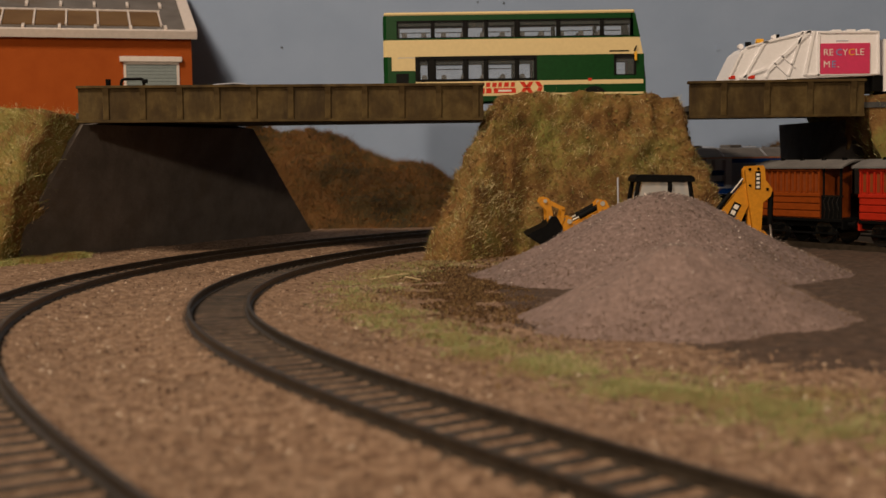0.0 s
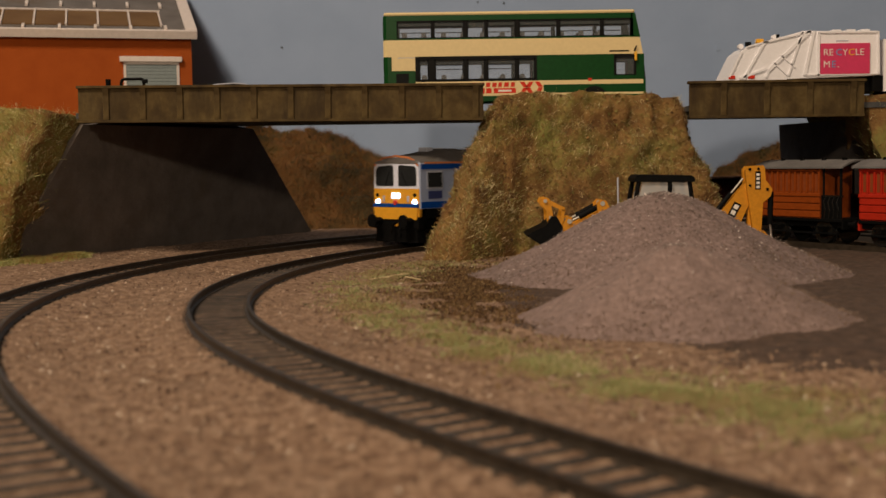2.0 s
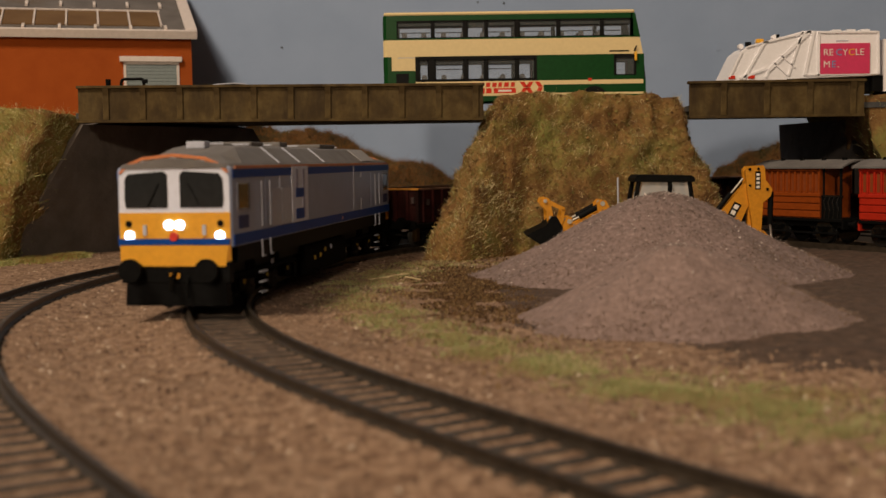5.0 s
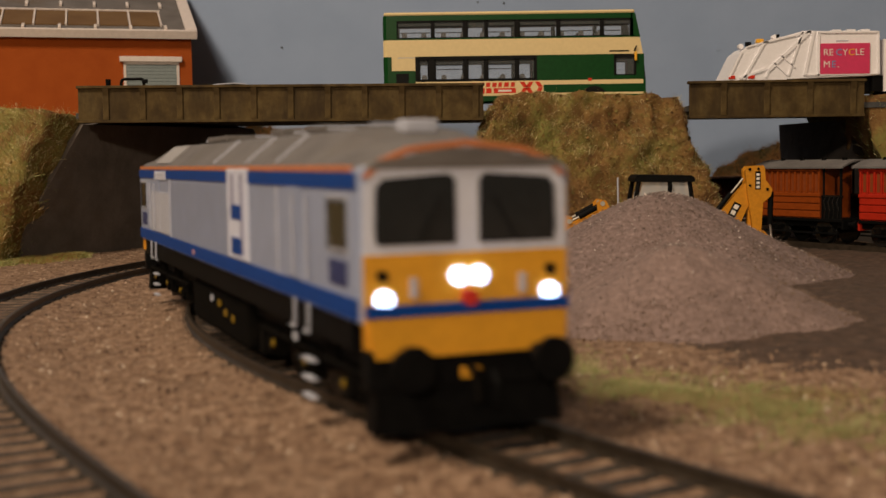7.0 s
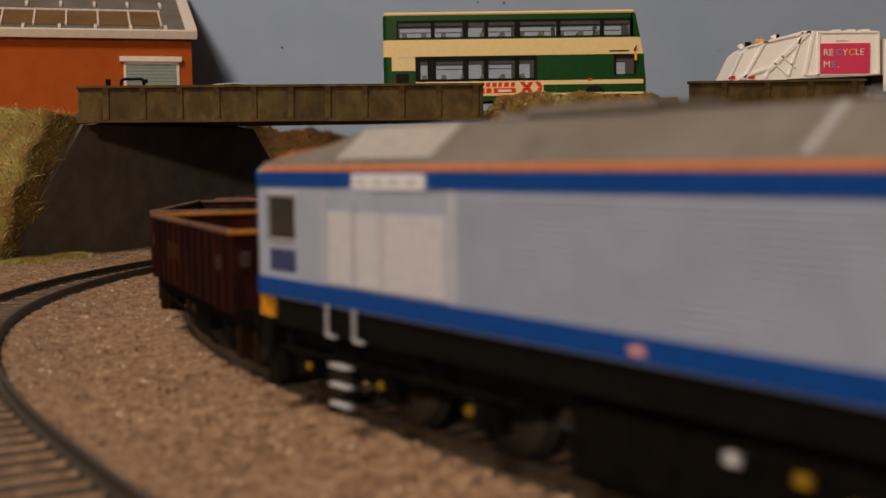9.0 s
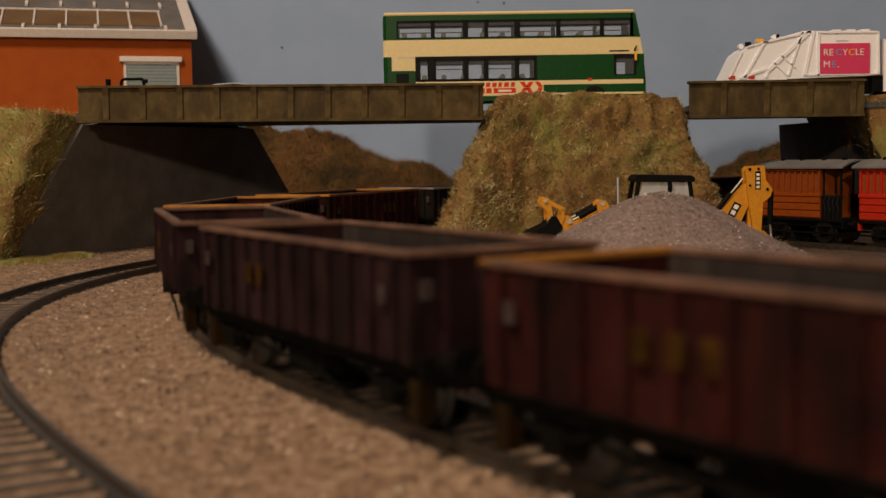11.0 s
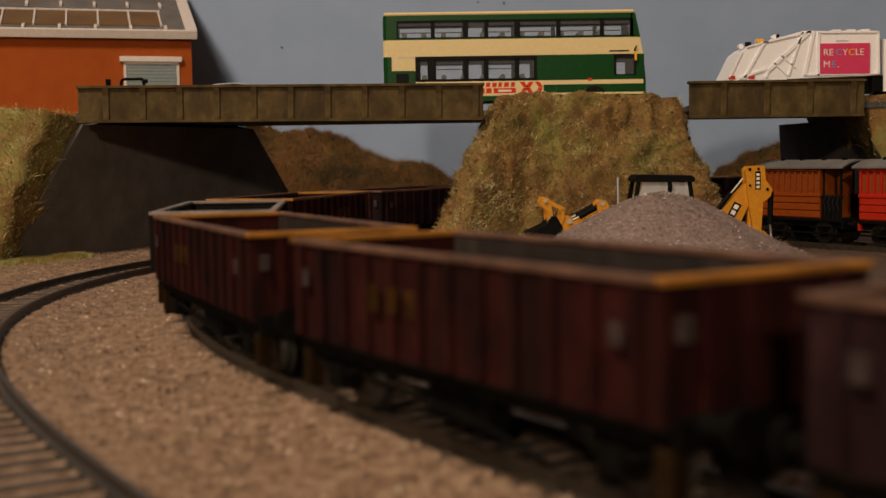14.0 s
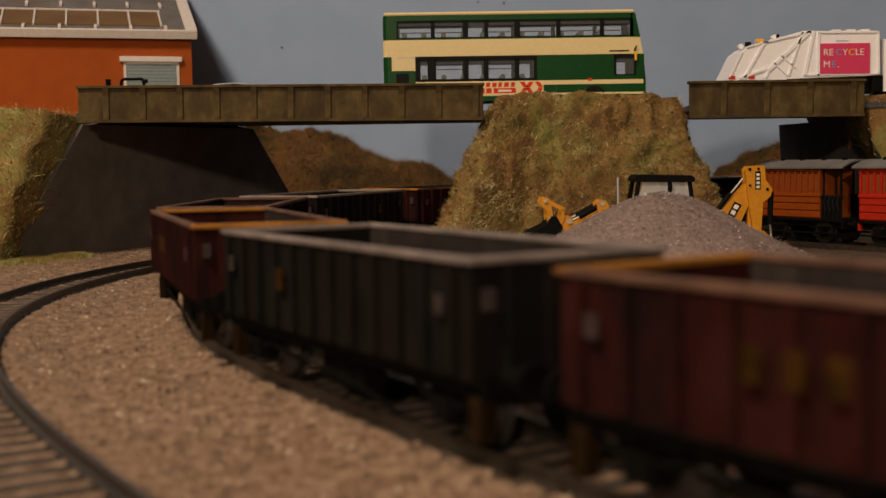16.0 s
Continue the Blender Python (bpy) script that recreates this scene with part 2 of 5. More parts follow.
def ground():
    """One sheet: fine in the part that is looked at, coarse beyond it, slightly lumpy."""
    xs = np.concatenate([np.arange(-2580, -400, 60), np.arange(-400, 420, 2.6), np.arange(420, 2580, 60)])
    ys = np.concatenate([np.arange(-410, 30, 15), np.arange(30, 400, 2.0), np.arange(400, 985, 3.6)])
    vs, fs = [], []
    nx = len(xs)
    lx, ly, lt = LX[::3], LY[::3], LT[::3]
    two = np.concatenate([np.stack([lx, ly], 1), np.stack([lx + 67.2 * np.sin(lt), ly - 67.2 * np.cos(lt)], 1)])
    for y in ys:
        close = two[np.abs(two[:, 1] - y) < 40]
        far = np.full(nx, 99.0)
        if len(close):
            far = np.sqrt(((xs[:, None] - close[None, :, 0]) ** 2 + (y - close[None, :, 1]) ** 2).min(1))
        for x, d in zip(xs, far):
            bed = max(0.0, min(1.0, (26 - d) / 13))
            calm = 1.0 - 0.75 * bed
            z = -4.0 + calm * (0.55 * wobble(x, y, 0, 9) + 0.5 * wobble(x, y, 5, 38)) + ((0.32 - 0.2 * bed) * wobble(x, y, 9, 3.1) if abs(x) < 420 else 0)
            z += bed * (1.12 if d < 8 else 1.12 + 0.4 * min(1.0, (d - 8) / 3.5))
            vs.append((x, y, z))
    for j in range(len(ys) - 1):
        for i in range(nx - 1):
            a = j * nx + i
            fs.append((a, a + 1, a + nx + 1, a + nx))
    tagged(raw("ground", vs, fs, GROUND, True), "brown scatter-covered ground of the layout", "ground", kind="structure")


def grains(name, spots, size, mat, label, seed=3):
    """Loose crumbs: small uneven lumps at the given places, joined into one sheet."""
    rnd = random.Random(seed)
    vs, fs = [], []
    for x, y, z in spots:
        r = size * (0.5 + rnd.random() ** 2 * 1.3)
        k = len(vs)
        a = rnd.random() * TAU
        for j in range(4):
            q = r * (0.7 + 0.6 * rnd.random())
            vs.append((x + q * math.cos(a + j * TAU / 4), y + q * math.sin(a + j * TAU / 4), z - 0.1 + 0.4 * r * rnd.random()))
        vs.append((x, y, z + r * (0.6 + 0.6 * rnd.random())))
        fs += [(k, k + 1, k + 4), (k + 1, k + 2, k + 4), (k + 2, k + 3, k + 4), (k + 3, k, k + 4)]
    return tagged(raw(name, vs, fs, mat), label, "grains", kind="stuff")


def ground_crumbs():
    rnd = random.Random(11)
    spots, white = [], []
    lx, ly, lt = LX[::2], LY[::2], LT[::2]
    two = np.concatenate([np.stack([lx, ly], 1), np.stack([lx + 67.2 * np.sin(lt), ly - 67.2 * np.cos(lt)], 1)])
    two = two[(two[:, 1] < 800) & (np.abs(two[:, 0]) < 500)]
    for _ in range(62000):
        y = 60 + 640 * rnd.random() ** 1.5
        x = (rnd.random() - 0.5) * 0.86 * (y + 60)
        d = float(np.sqrt(((two[:, 0] - x) ** 2 + (two[:, 1] - y) ** 2).min()))
        bed = max(0.0, min(1.0, (26 - d) / 13))
        if 7.9 < d < 9.9 or (d < 9 and rnd.random() < 0.88):
            continue
        z = -4.0 + (1 - 0.75 * bed) * (0.55 * wobble(x, y, 0, 9) + 0.5 * wobble(x, y, 5, 38)) + bed * (0.95 if d < 8 else 1.4)
        (white if rnd.random() < 0.022 else spots).append((x, y, z))
    grains("pale_chips", white, 0.36, PALECHIP, "pale stone chips among the ballast", 5)
    grains("ground_crumbs", spots, 0.40, GRAINS, "loose brown crumbs strewn over the ground")


# ---------------- track ----------------
def rail_mesh(name, s0, s1, side, mat):
    prof = [(-0.95, -2.6), (0.95, -2.6), (0.95, -2.3), (0.3, -2.0), (0.3, -0.75), (0.5, -0.55), (0.5, -0.08), (0.4, 0), (-0.4, 0), (-0.5, -0.08), (-0.5, -0.55), (-0.3, -0.75), (-0.3, -2.0), (-0.95, -2.3)]
    vs, fs = [], []
    n = len(prof)
    ss = np.arange(s0, s1, 6.0)
    for s in ss:
        x, y, t = on_line(s)
        for u, w in prof:
            vs.append((x + (side + u) * math.sin(t), y - (side + u) * math.cos(t), w))
    for j in range(len(ss) - 1):
        for i in range(n):
            a, b = j * n + i, j * n + (i + 1) % n
            fs.append((a, a + n, b + n, b))
    ob = raw(name, vs, fs, mat, False)
    return ob


def track(offset, s0, s1, near, label):
    base = thing("railway_track", label, "track", "two running lines")
    for side in (8.9, -8.9):
        r = rail_mesh("rail", s0, s1, offset + side, RAIL)
        r.parent = base
    me = None
    rest = B()
    n = 0
    s = s0
    while s < s1:
        x, y, t = on_line(s, offset)
        if near[0] < s < near[1] and n < 300:
            if me is None:
                ob = part("sleeper", box(B(), -1.6, 1.6, -12.6, 12.6, -4.2, -2.6, 0.15), SLEEPER, base)
                me = ob.data
            else:
                ob = new("sleeper", me)
                ob.parent = base
            ob.matrix_basis = at(x, y, 0.05 * wobble(x, y, 3, 5), math.degrees(t) + wobble(x, y, 1, 7))
            n += 1
        else:
            box(rest, -1.6, 1.6, -12.6, 12.6, -4.2, -2.6, 0, at(0, 0, 0) @ Matrix.Translation((x, y, 0)) @ Matrix.Rotation(t, 4, "Z"))
        s += 6.6
    tagged(part("far_sleepers", rest, SLEEPER, base), kind="stuff")
    chairs = B()
    s = near[0]
    while s < near[1]:
        for side in (8.9, -8.9):
            for e in (-1.5, 1.5):
                x, y, t = on_line(s, offset + side + e)
                box(chairs, -0.6, 0.6, -0.35, 0.35, -2.7, -2.1, 0, Matrix.Translation((x, y, 0)) @ Matrix.Rotation(t, 4, "Z"))
        s += 6.6
    tagged(part("rail_fixing", chairs, SLEEPER, base), kind="stuff")


# ---------------- earth banks ----------------


def loft_bank(name, foot, top, label, mat=BANK, rough=3.0, levels=18, gap=4.0, bulge=0.0, blades=6000, fibre=FIBRE, length=3.2, cat="bank", scraps=0, front=9999, keep=lambda x, y: True):
    """An earth bank from a foot outline to a top outline (x, y, z), lumpy, with fibres standing on it."""
    n = len(foot)
    per_f, per_t = [], []
    for i in range(n):
        a, b, c, d = (Vector(foot[i]), Vector(foot[(i + 1) % n]), Vector(top[i]), Vector(top[(i + 1) % n]))
        m = max(1, int((b - a).length / gap))
        for k in range(m):
            per_f.append(a.lerp(b, k / m)), per_t.append(c.lerp(d, k / m))
    vs, fs = [], []
    N = len(per_f)
    cen = sum(per_t, Vector()) / N
    for j in range(levels + 1):
        u = j / levels
        for k in range(N):
            p = per_f[k].lerp(per_t[k], u)
            out = (per_f[k] - per_t[k])
            out.z = 0
            out = out.normalized() if out.length > 0.1 else (p - cen).normalized()
            d = rough * (wobble(p.x, p.y, p.z, 22) * 0.8 + wobble(p.x, p.y, p.z, 8) * 0.8 + wobble(p.x, p.y, p.z, 3) * 0.35)
            d *= 0.35 + 0.65 * min(1, 3 * u + 0.2)
            p = p + out * (d + bulge * math.sin(u * math.pi)) + Vector((0, 0, d * 0.5 * min(1, 2 * u)))
            vs.append((p.x, p.y, p.z))
    for j in range(levels):
        for k in range(N):
            a, b = j * N + k, j * N + (k + 1) % N
            fs.append((a, b, b + N, a + N))
    c0 = len(vs)
    vs.append((cen.x, cen.y, cen.z + 1))
    for k in range(N):
        fs.append((levels * N + k, levels * N + (k + 1) % N, c0))
    ob = raw(name, vs, fs, mat, True)
    tagged(ob, label, cat, kind="structure")
    seen = [f for f in fs[: levels * N] if vs[f[0]][1] < front]
    fibres(vs, seen, blades, fibre, length, name, keep)
    fibres(vs, seen, blades // 9, STRAW, length * 1.25, name, keep, 6, "scattered bleached straws on the earth bank")
    if scraps:
        clumps("turf_scraps", vs, seen, scraps, SCRUB, 0.95, "torn brown and green scraps of turf on the bank")
    return ob


def fibres(vs, fs, count, mat, length, name, keep=lambda x, y: True, seed=5, label="short dry fibres of grass on the earth bank"):
    rnd = random.Random(seed)
    v = np.array(vs)
    area = []
    for f in fs:
        p = v[list(f)]
        area.append(float(np.linalg.norm(np.cross(p[1] - p[0], p[2] - p[0]))))
    cum = np.cumsum(area)
    ov, of = [], []
    for _ in range(count):
        f = fs[min(len(fs) - 1, int(np.searchsorted(cum, rnd.random() * cum[-1])))]
        a, b, c = (v[f[i]] for i in (0, 1, 2))
        u, w = rnd.random(), rnd.random()
        p = a + (b - a) * u + (c - a) * w if u + w < 1 or len(f) == 4 else a + (b - a) * (1 - u) + (c - a) * (1 - w)
        if len(f) == 4:
            p = (v[f[0]] * (1 - u) + v[f[1]] * u) * (1 - w) + (v[f[3]] * (1 - u) + v[f[2]] * u) * w
        if not keep(p[0], p[1]):
            continue
        nrm = np.cross(b - a, c - a)
        nrm = nrm / (np.linalg.norm(nrm) + 1e-9)
        if nrm[2] < 0:
            nrm = -nrm
        d = nrm * (0.25 + 0.5 * rnd.random()) + np.array([rnd.gauss(0, 0.75), rnd.gauss(0, 0.75), 0.35 + 0.5 * rnd.random()])
        d = d / np.linalg.norm(d) * length * (0.35 + 0.9 * rnd.random() + (0.9 if rnd.random() < 0.04 else 0))
        side = np.cross(d, [rnd.gauss(0, 1), rnd.gauss(0, 1), rnd.gauss(0, 1)])
        side = side / (np.linalg.norm(side) + 1e-9) * (0.045 + 0.075 * rnd.random())
        bend = np.array([rnd.gauss(0, 0.2), rnd.gauss(0, 0.2), -0.15 * rnd.random()]) * length
        k = len(ov)
        ov += [tuple(p - side - d * 0.15), tuple(p + side - d * 0.15), tuple(p + d * 0.6 + side * 0.8), tuple(p + d * 0.6 - side * 0.8), tuple(p + d + bend)]
        of += [(k, k + 1, k + 2, k + 3), (k + 3, k + 2, k + 4)]
    return tagged(raw("grass_fibres", ov, of, mat), label, "grass", kind="stuff")


def clumps(name, vs, fs, count, mat, size, label, seed=9):
    """Torn bits of coarse flock: small bent scraps scattered over a bank."""
    rnd = random.Random(seed)
    v = np.array(vs)
    ov, of = [], []
    for _ in range(count):
        f = fs[rnd.randrange(len(fs))]
        p = v[f[0]] + (v[f[2]] - v[f[0]]) * rnd.random()
        for _ in range(5):
            q = p + np.array([rnd.gauss(0, size * 0.5), rnd.gauss(0, size * 0.5), abs(rnd.gauss(0, size * 0.5))])
            k = len(ov)
            r = size * (0.3 + 0.5 * rnd.random())
            ov += [tuple(q + np.array([rnd.gauss(0, r), rnd.gauss(0, r), rnd.gauss(0, r)])) for _ in range(3)]
            of.append((k, k + 1, k + 2))
    return tagged(raw(name, ov, of, mat), label, "scrub", kind="stuff")


def banks():
    # the middle bank between the two bridges
    foot = [(-10, 572, -5), (6, 552, -5), (34, 588, -5), (75, 604, -5), (151, 612, -5), (158, 748, -5), (116, 722, -5), (72, 679, -5), (30, 634, -5)]
    top = [(24, 622, 71), (31, 619, 74), (50, 624, 77), (82, 628, 77.5), (120, 626, 73), (134, 732, 71), (114, 706, 71), (84, 674, 71), (36, 634, 71)]
    loft_bank("bank_middle", foot, top, "steep earth bank with dry grass between two bridges", blades=60000, rough=5.5, bulge=1.0, gap=2.6, levels=34, length=2.3, scraps=2200, front=665)
    # the bank beside the brick building
    foot = [(-400, 548, -5), (-244, 560, -5), (-216, 580, -5), (-211, 606, -5), (-196, 980, -5), (-400, 980, -5)]
    top = [(-400, 620, 74), (-250, 612, 73), (-197, 606, 71), (-187, 628, 69), (-190, 980, 69), (-400, 980, 69)]
    loft_bank("bank_west", foot, top, "grassy earth bank rising to the building", mat=BANK_G, blades=42000, length=4.4, rough=4.5, bulge=1.0, gap=3.0, levels=26, scraps=300, front=660, fibre=GREENFIBRE)
    # the bank beyond the second bridge
    foot = [(234, 604, -5), (300, 590, -5), (360, 586, -5), (360, 760, -5), (232, 760, -5)]
    top = [(212, 609, 72), (300, 606, 75), (360, 606, 75), (360, 760, 72), (230, 760, 72)]
    loft_bank("bank_east", foot, top, "grassy earth bank beyond the second bridge", blades=12000, rough=3.0, length=3.4, fibre=GREENFIBRE)


def rear_scrub():
    """The long low bank against the backdrop, rising and falling."""
    X = [-700, -300, -170, -117, -99, -72, -55, -37, -10, 4, 22, 60, 150, 205, 226, 246, 271, 310, 520, 900]
    H = [74, 74, 70, 67, 64, 56, 47, 42, 38, 29, 22, 10, 10, 18, 29, 43, 50, 60, 72, 74]
    F = [850, 850, 846, 845, 843, 844, 845, 846, 850, 856, 864, 885, 925, 934, 936, 937, 938, 938, 938, 938]
    vs, fs = [], []
    xs = np.arange(-420, 560, 2.5)
    n = 30
    for x in xs:
        h, f = np.interp(x, X, H), np.interp(x, X, F)
        for j in range(n + 1):
            u = j / n
            y, z = f + (978 - f) * u, -5 + (h + 5) * (math.sin(u * math.pi / 2) ** 0.85)
            d = 8 * wobble(x, y, z, 26) + 5 * wobble(x, y, z, 9) + 2 * wobble(x, y, z, 3.5)
            vs.append((x, y - d * 0.7, z + d * (0.2 + 0.8 * u)))
    for i in range(len(xs) - 1):
        for j in range(n):
            a = i * (n + 1) + j
            fs.append((a, a + n + 1, a + n + 2, a + 1))
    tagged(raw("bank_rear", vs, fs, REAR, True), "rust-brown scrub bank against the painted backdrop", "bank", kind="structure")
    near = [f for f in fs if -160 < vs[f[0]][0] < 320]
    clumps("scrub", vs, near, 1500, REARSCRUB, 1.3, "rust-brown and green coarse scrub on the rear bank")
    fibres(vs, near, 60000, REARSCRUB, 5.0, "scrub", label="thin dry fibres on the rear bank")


def verge(spine, wid, count, mat, label, tall=1.0, seed=21):
    """Flock along a line on the ground, patchy and uneven in height."""
    rnd = random.Random(seed)
    vs, fs = [], []
    for _ in range(count):
        k = rnd.random() * (len(spine) - 1.001)
        i = int(k)
        a, b = Vector(spine[i]), Vector(spine[i + 1])
        p = a.lerp(b, k - i)
        d = (b - a).normalized()
        o = rnd.gauss(0, 0.55) * (wid[i] + (wid[i + 1] - wid[i]) * (k - i))
        x, y = p.x - d.y * o, p.y + d.x * o
        if wobble(x, y, 2, 16) + 0.5 * wobble(x, y, 7, 6) < -0.05 and rnd.random() < 0.85:
            continue
        z = -4.0 + 0.55 * wobble(x, y, 0, 9) + 0.5 * wobble(x, y, 5, 38)
        L = tall * (0.6 + 1.3 * rnd.random())
        an = rnd.random() * TAU
        w = 0.15
        tx, ty = rnd.gauss(0, 0.6) * L, rnd.gauss(0, 0.6) * L
        n = len(vs)
        vs += [(x - w * math.cos(an), y - w * math.sin(an), z - 0.3), (x + w * math.cos(an), y + w * math.sin(an), z - 0.3), (x + tx, y + ty, z + L * 0.75)]
        fs.append((n, n + 1, n + 2))
    tagged(raw("verge_flock", vs, fs, mat), label, "grass", kind="stuff")


def verges():
    verge([(-2, 560), (-20, 510), (-32, 467), (-25, 400), (-17, 360), (-4, 326), (9, 297), (20, 276), (36, 250), (46, 240), (57, 231), (66, 219), (76, 200), (104, 172)],
          [24, 22, 17, 12, 11, 11, 12, 12, 12, 13, 15, 18, 20, 20], 72000, GREEN, "pale green and straw flock along the inner rail")
    verge([(-280, 545), (-235, 566), (-212, 584), (-196, 606), (-184, 618)], [16, 18, 15, 10, 6], 26000, GREENFIBRE, "rough grass spilling from the foot of the bank", 2.2, 22)


def dark_scatter():
    """Darker turf crumbs and broken stems between the heap and the bank."""
    rnd = random.Random(31)
    vs, fs = [], []
    for _ in range(26000):
        x, y = 14 + rnd.gauss(0, 15), 445 + rnd.gauss(0, 55)
        if wobble(x, y, 3, 18) < -0.2 or y > 575:
            continue
        z = -4.0 + 0.55 * wobble(x, y, 0, 9) + 0.5 * wobble(x, y, 5, 38)
        r, a, h = 0.25 + 0.4 * rnd.random(), rnd.random() * TAU, 0.3 + 0.9 * rnd.random()
        n = len(vs)
        vs += [(x - r * math.cos(a), y - r * math.sin(a), z - 0.2), (x + r * math.cos(a), y + r * math.sin(a), z - 0.1), (x + rnd.gauss(0, 0.7), y + rnd.gauss(0, 0.7), z + h)]
        fs.append((n, n + 1, n + 2))
    tagged(raw("turf_crumbs", vs, fs, TURF), "dark brown turf crumbs beside the heap", "scatter", kind="stuff")


def yard():
    """A darker brown sheet over the yard round the heaps, with a ragged edge."""
    vs, fs, seen = [], [], {}
    xs, ys = np.arange(20, 330, 3.2), np.arange(238, 640, 3.2)

    def edge(x, y):
        near = (272 - 0.22 * x - y) / 40
        return max(((x - 190) / 184) ** 2 + ((y - 440) / 215) ** 2, 1 + near) + 0.16 * wobble(x, y, 2, 40) + 0.16 * wobble(x, y, 8, 11)

    def vert(x, y):
        if (x, y) not in seen:
            seen[(x, y)] = len(vs)
            rise = 1.25 * max(-1.0, min(1.0, (1 - edge(x, y)) * 2.2))
            vs.append((x, y, -4.0 + rise + 0.55 * wobble(x, y, 0, 9) + 0.5 * wobble(x, y, 5, 38) + 0.5 * wobble(x, y, 9, 2.3)))
        return seen[(x, y)]
    for i in range(len(xs) - 1):
        for j in range(len(ys) - 1):
            if edge(xs[i], ys[j]) < 1.35:
                fs.append((vert(xs[i], ys[j]), vert(xs[i + 1], ys[j]), vert(xs[i + 1], ys[j + 1]), vert(xs[i], ys[j + 1])))
    tagged(raw("yard_earth", vs, fs, YARD, True), "dark brown sheet over the yard ground", "ground", kind="structure")


def heap(name, cx, cy, rx, ry, h, label, seed, mat, lean=0.0):
    """A poured heap: straight slopes, a rounded tip, a ragged foot."""
    vs, fs = [], []
    na, nr = 150, 60
    spots, soil = [], []
    rnd = random.Random(seed)
    for j in range(nr + 1):
        u = j / nr
        for i in range(na):
            a = i * TAU / na
            q = 1 + 0.10 * wobble(math.cos(a) * 3, math.sin(a) * 3, seed, 1.3)
            x, y = cx + rx * u * q * math.cos(a) * (1 + lean * max(0.0, math.cos(a))), cy + ry * u * q * math.sin(a)
            z = h * max(0.0, 1 - math.sqrt(u * u + 0.04) / math.sqrt(1.04)) ** 1.22 / (1 - math.sqrt(0.04) / math.sqrt(1.04)) ** 1.22
            z += (0.5 * wobble(x, y, 0, 8) + 0.3 * wobble(x, y, 4, 2.8) + 1.2 * wobble(x, y, 6, 26)) * (1 - u) ** 0.4
            vs.append((x, y, -4.6 + z))
            if rnd.random() < (0.5 if seed == 1 else 0.22):
                spots.append((x + rnd.gauss(0, 0.6), y + rnd.gauss(0, 0.6), -4.5 + z))
            if rnd.random() < 1.6 * max(0.0, u - 0.52 - 0.22 * math.cos(a - 2.4) + 0.25 * wobble(x, y, 3, 14)):
                for _ in range(3):
                    soil.append((x + rnd.gauss(0, 1.2), y + rnd.gauss(0, 1.2), -4.5 + z))
    for j in range(nr):
        for i in range(na):
            a, b = j * na + i, j * na + (i + 1) % na
            fs.append((a, a + na, b + na, b))
    tagged(raw(name, vs, fs, mat, True), label, "heap")
    grains("heap_grains", spots, 0.33 if seed == 1 else 0.24, HEAPG, "fine pinkish stone grains lying on the heap", seed)
    grains("soil_crumbs", soil, 0.24, SOIL, "brown soil crumbs round the foot of the heap", seed + 20)


# ---------------- bridges ----------------
def wall_slab(name, pts, thick, mat, label):
    """An upright wall from a polygon in its own plane, given thickness away from its face."""
    bm = B()
    P = [Vector(p) for p in pts]
    nrm = (P[1] - P[0]).cross(P[2] - P[0]).normalized() * thick
    lo = [bm.verts.new(p) for p in P]
    hi = [bm.verts.new(p + nrm) for p in P]
    n = len(P)
    bm.faces.new(lo), bm.faces.new(hi[::-1])
    for i in range(n):
        bm.faces.new((lo[i], hi[i], hi[(i + 1) % n], lo[(i + 1) % n]))
    bmesh.ops.recalc_face_normals(bm, faces=bm.faces)
    return tagged(solid(name, bm, mat), label, "abutment", kind="structure")


def abutments():
    d = Vector((0.491, 0.871, 0))
    p = Vector((-194, 633, -5))
    up = Vector((10, -5, 69))
    pts = [p - d * 46, p + d * 214, p + d * 138 + up, p - d * 2 + up]
    wall_slab("abutment_west", [tuple(q) for q in pts], -14, CONCRETE, "smooth dark grey-brown sloping bridge abutment")
    wall_slab("abutment_east", [(230, 606, -5), (216, 760, -5), (212, 760, 62), (226, 606, 62)], 8, CONCRETE, "dark grey bridge abutment beside the siding")


def girder(x0, x1, y, z0, z1, ribs, label, tilt=0.0):
    t = thing("bridge_girder", label, "girder", "two bridge side girders", at(x1, 0, z1 * 1.0, 0, 0, tilt) @ Matrix.Translation((-x1 * MM, 0, -z1 * MM)))
    part("web", box(B(), x0, x1, y, y + 1.4, z0, z1 - 1.2, 0.1), GIRDER, t)
    part("top_flange", box(B(), x0 - 0.6, x1 + 0.6, y - 1.6, y + 3.2, z1 - 1.4, z1, 0.25), GIRDER, t)
    part("bottom_flange", box(B(), x0, x1, y - 1.3, y + 3, z0 - 0.4, z0 + 0.9, 0.2), GIRDER, t)
    me = None
    for x in ribs:
        if me is None:
            ob = part("stiffener", prism(box(B(), -1.5, 1.5, -0.9, 0.2, z0 + 0.9, z1 - 1.4, 0.3), [(-0.9, z1 - 5), (-0.9, z1 - 1.4), (-1.8, z1 - 1.4)], "x", -1.4, 1.4), GIRDER, t)
            me = ob.data
        else:
            ob = new("stiffener", me)
            ob.parent = t
        ob.matrix_basis = at(x, y, 0)


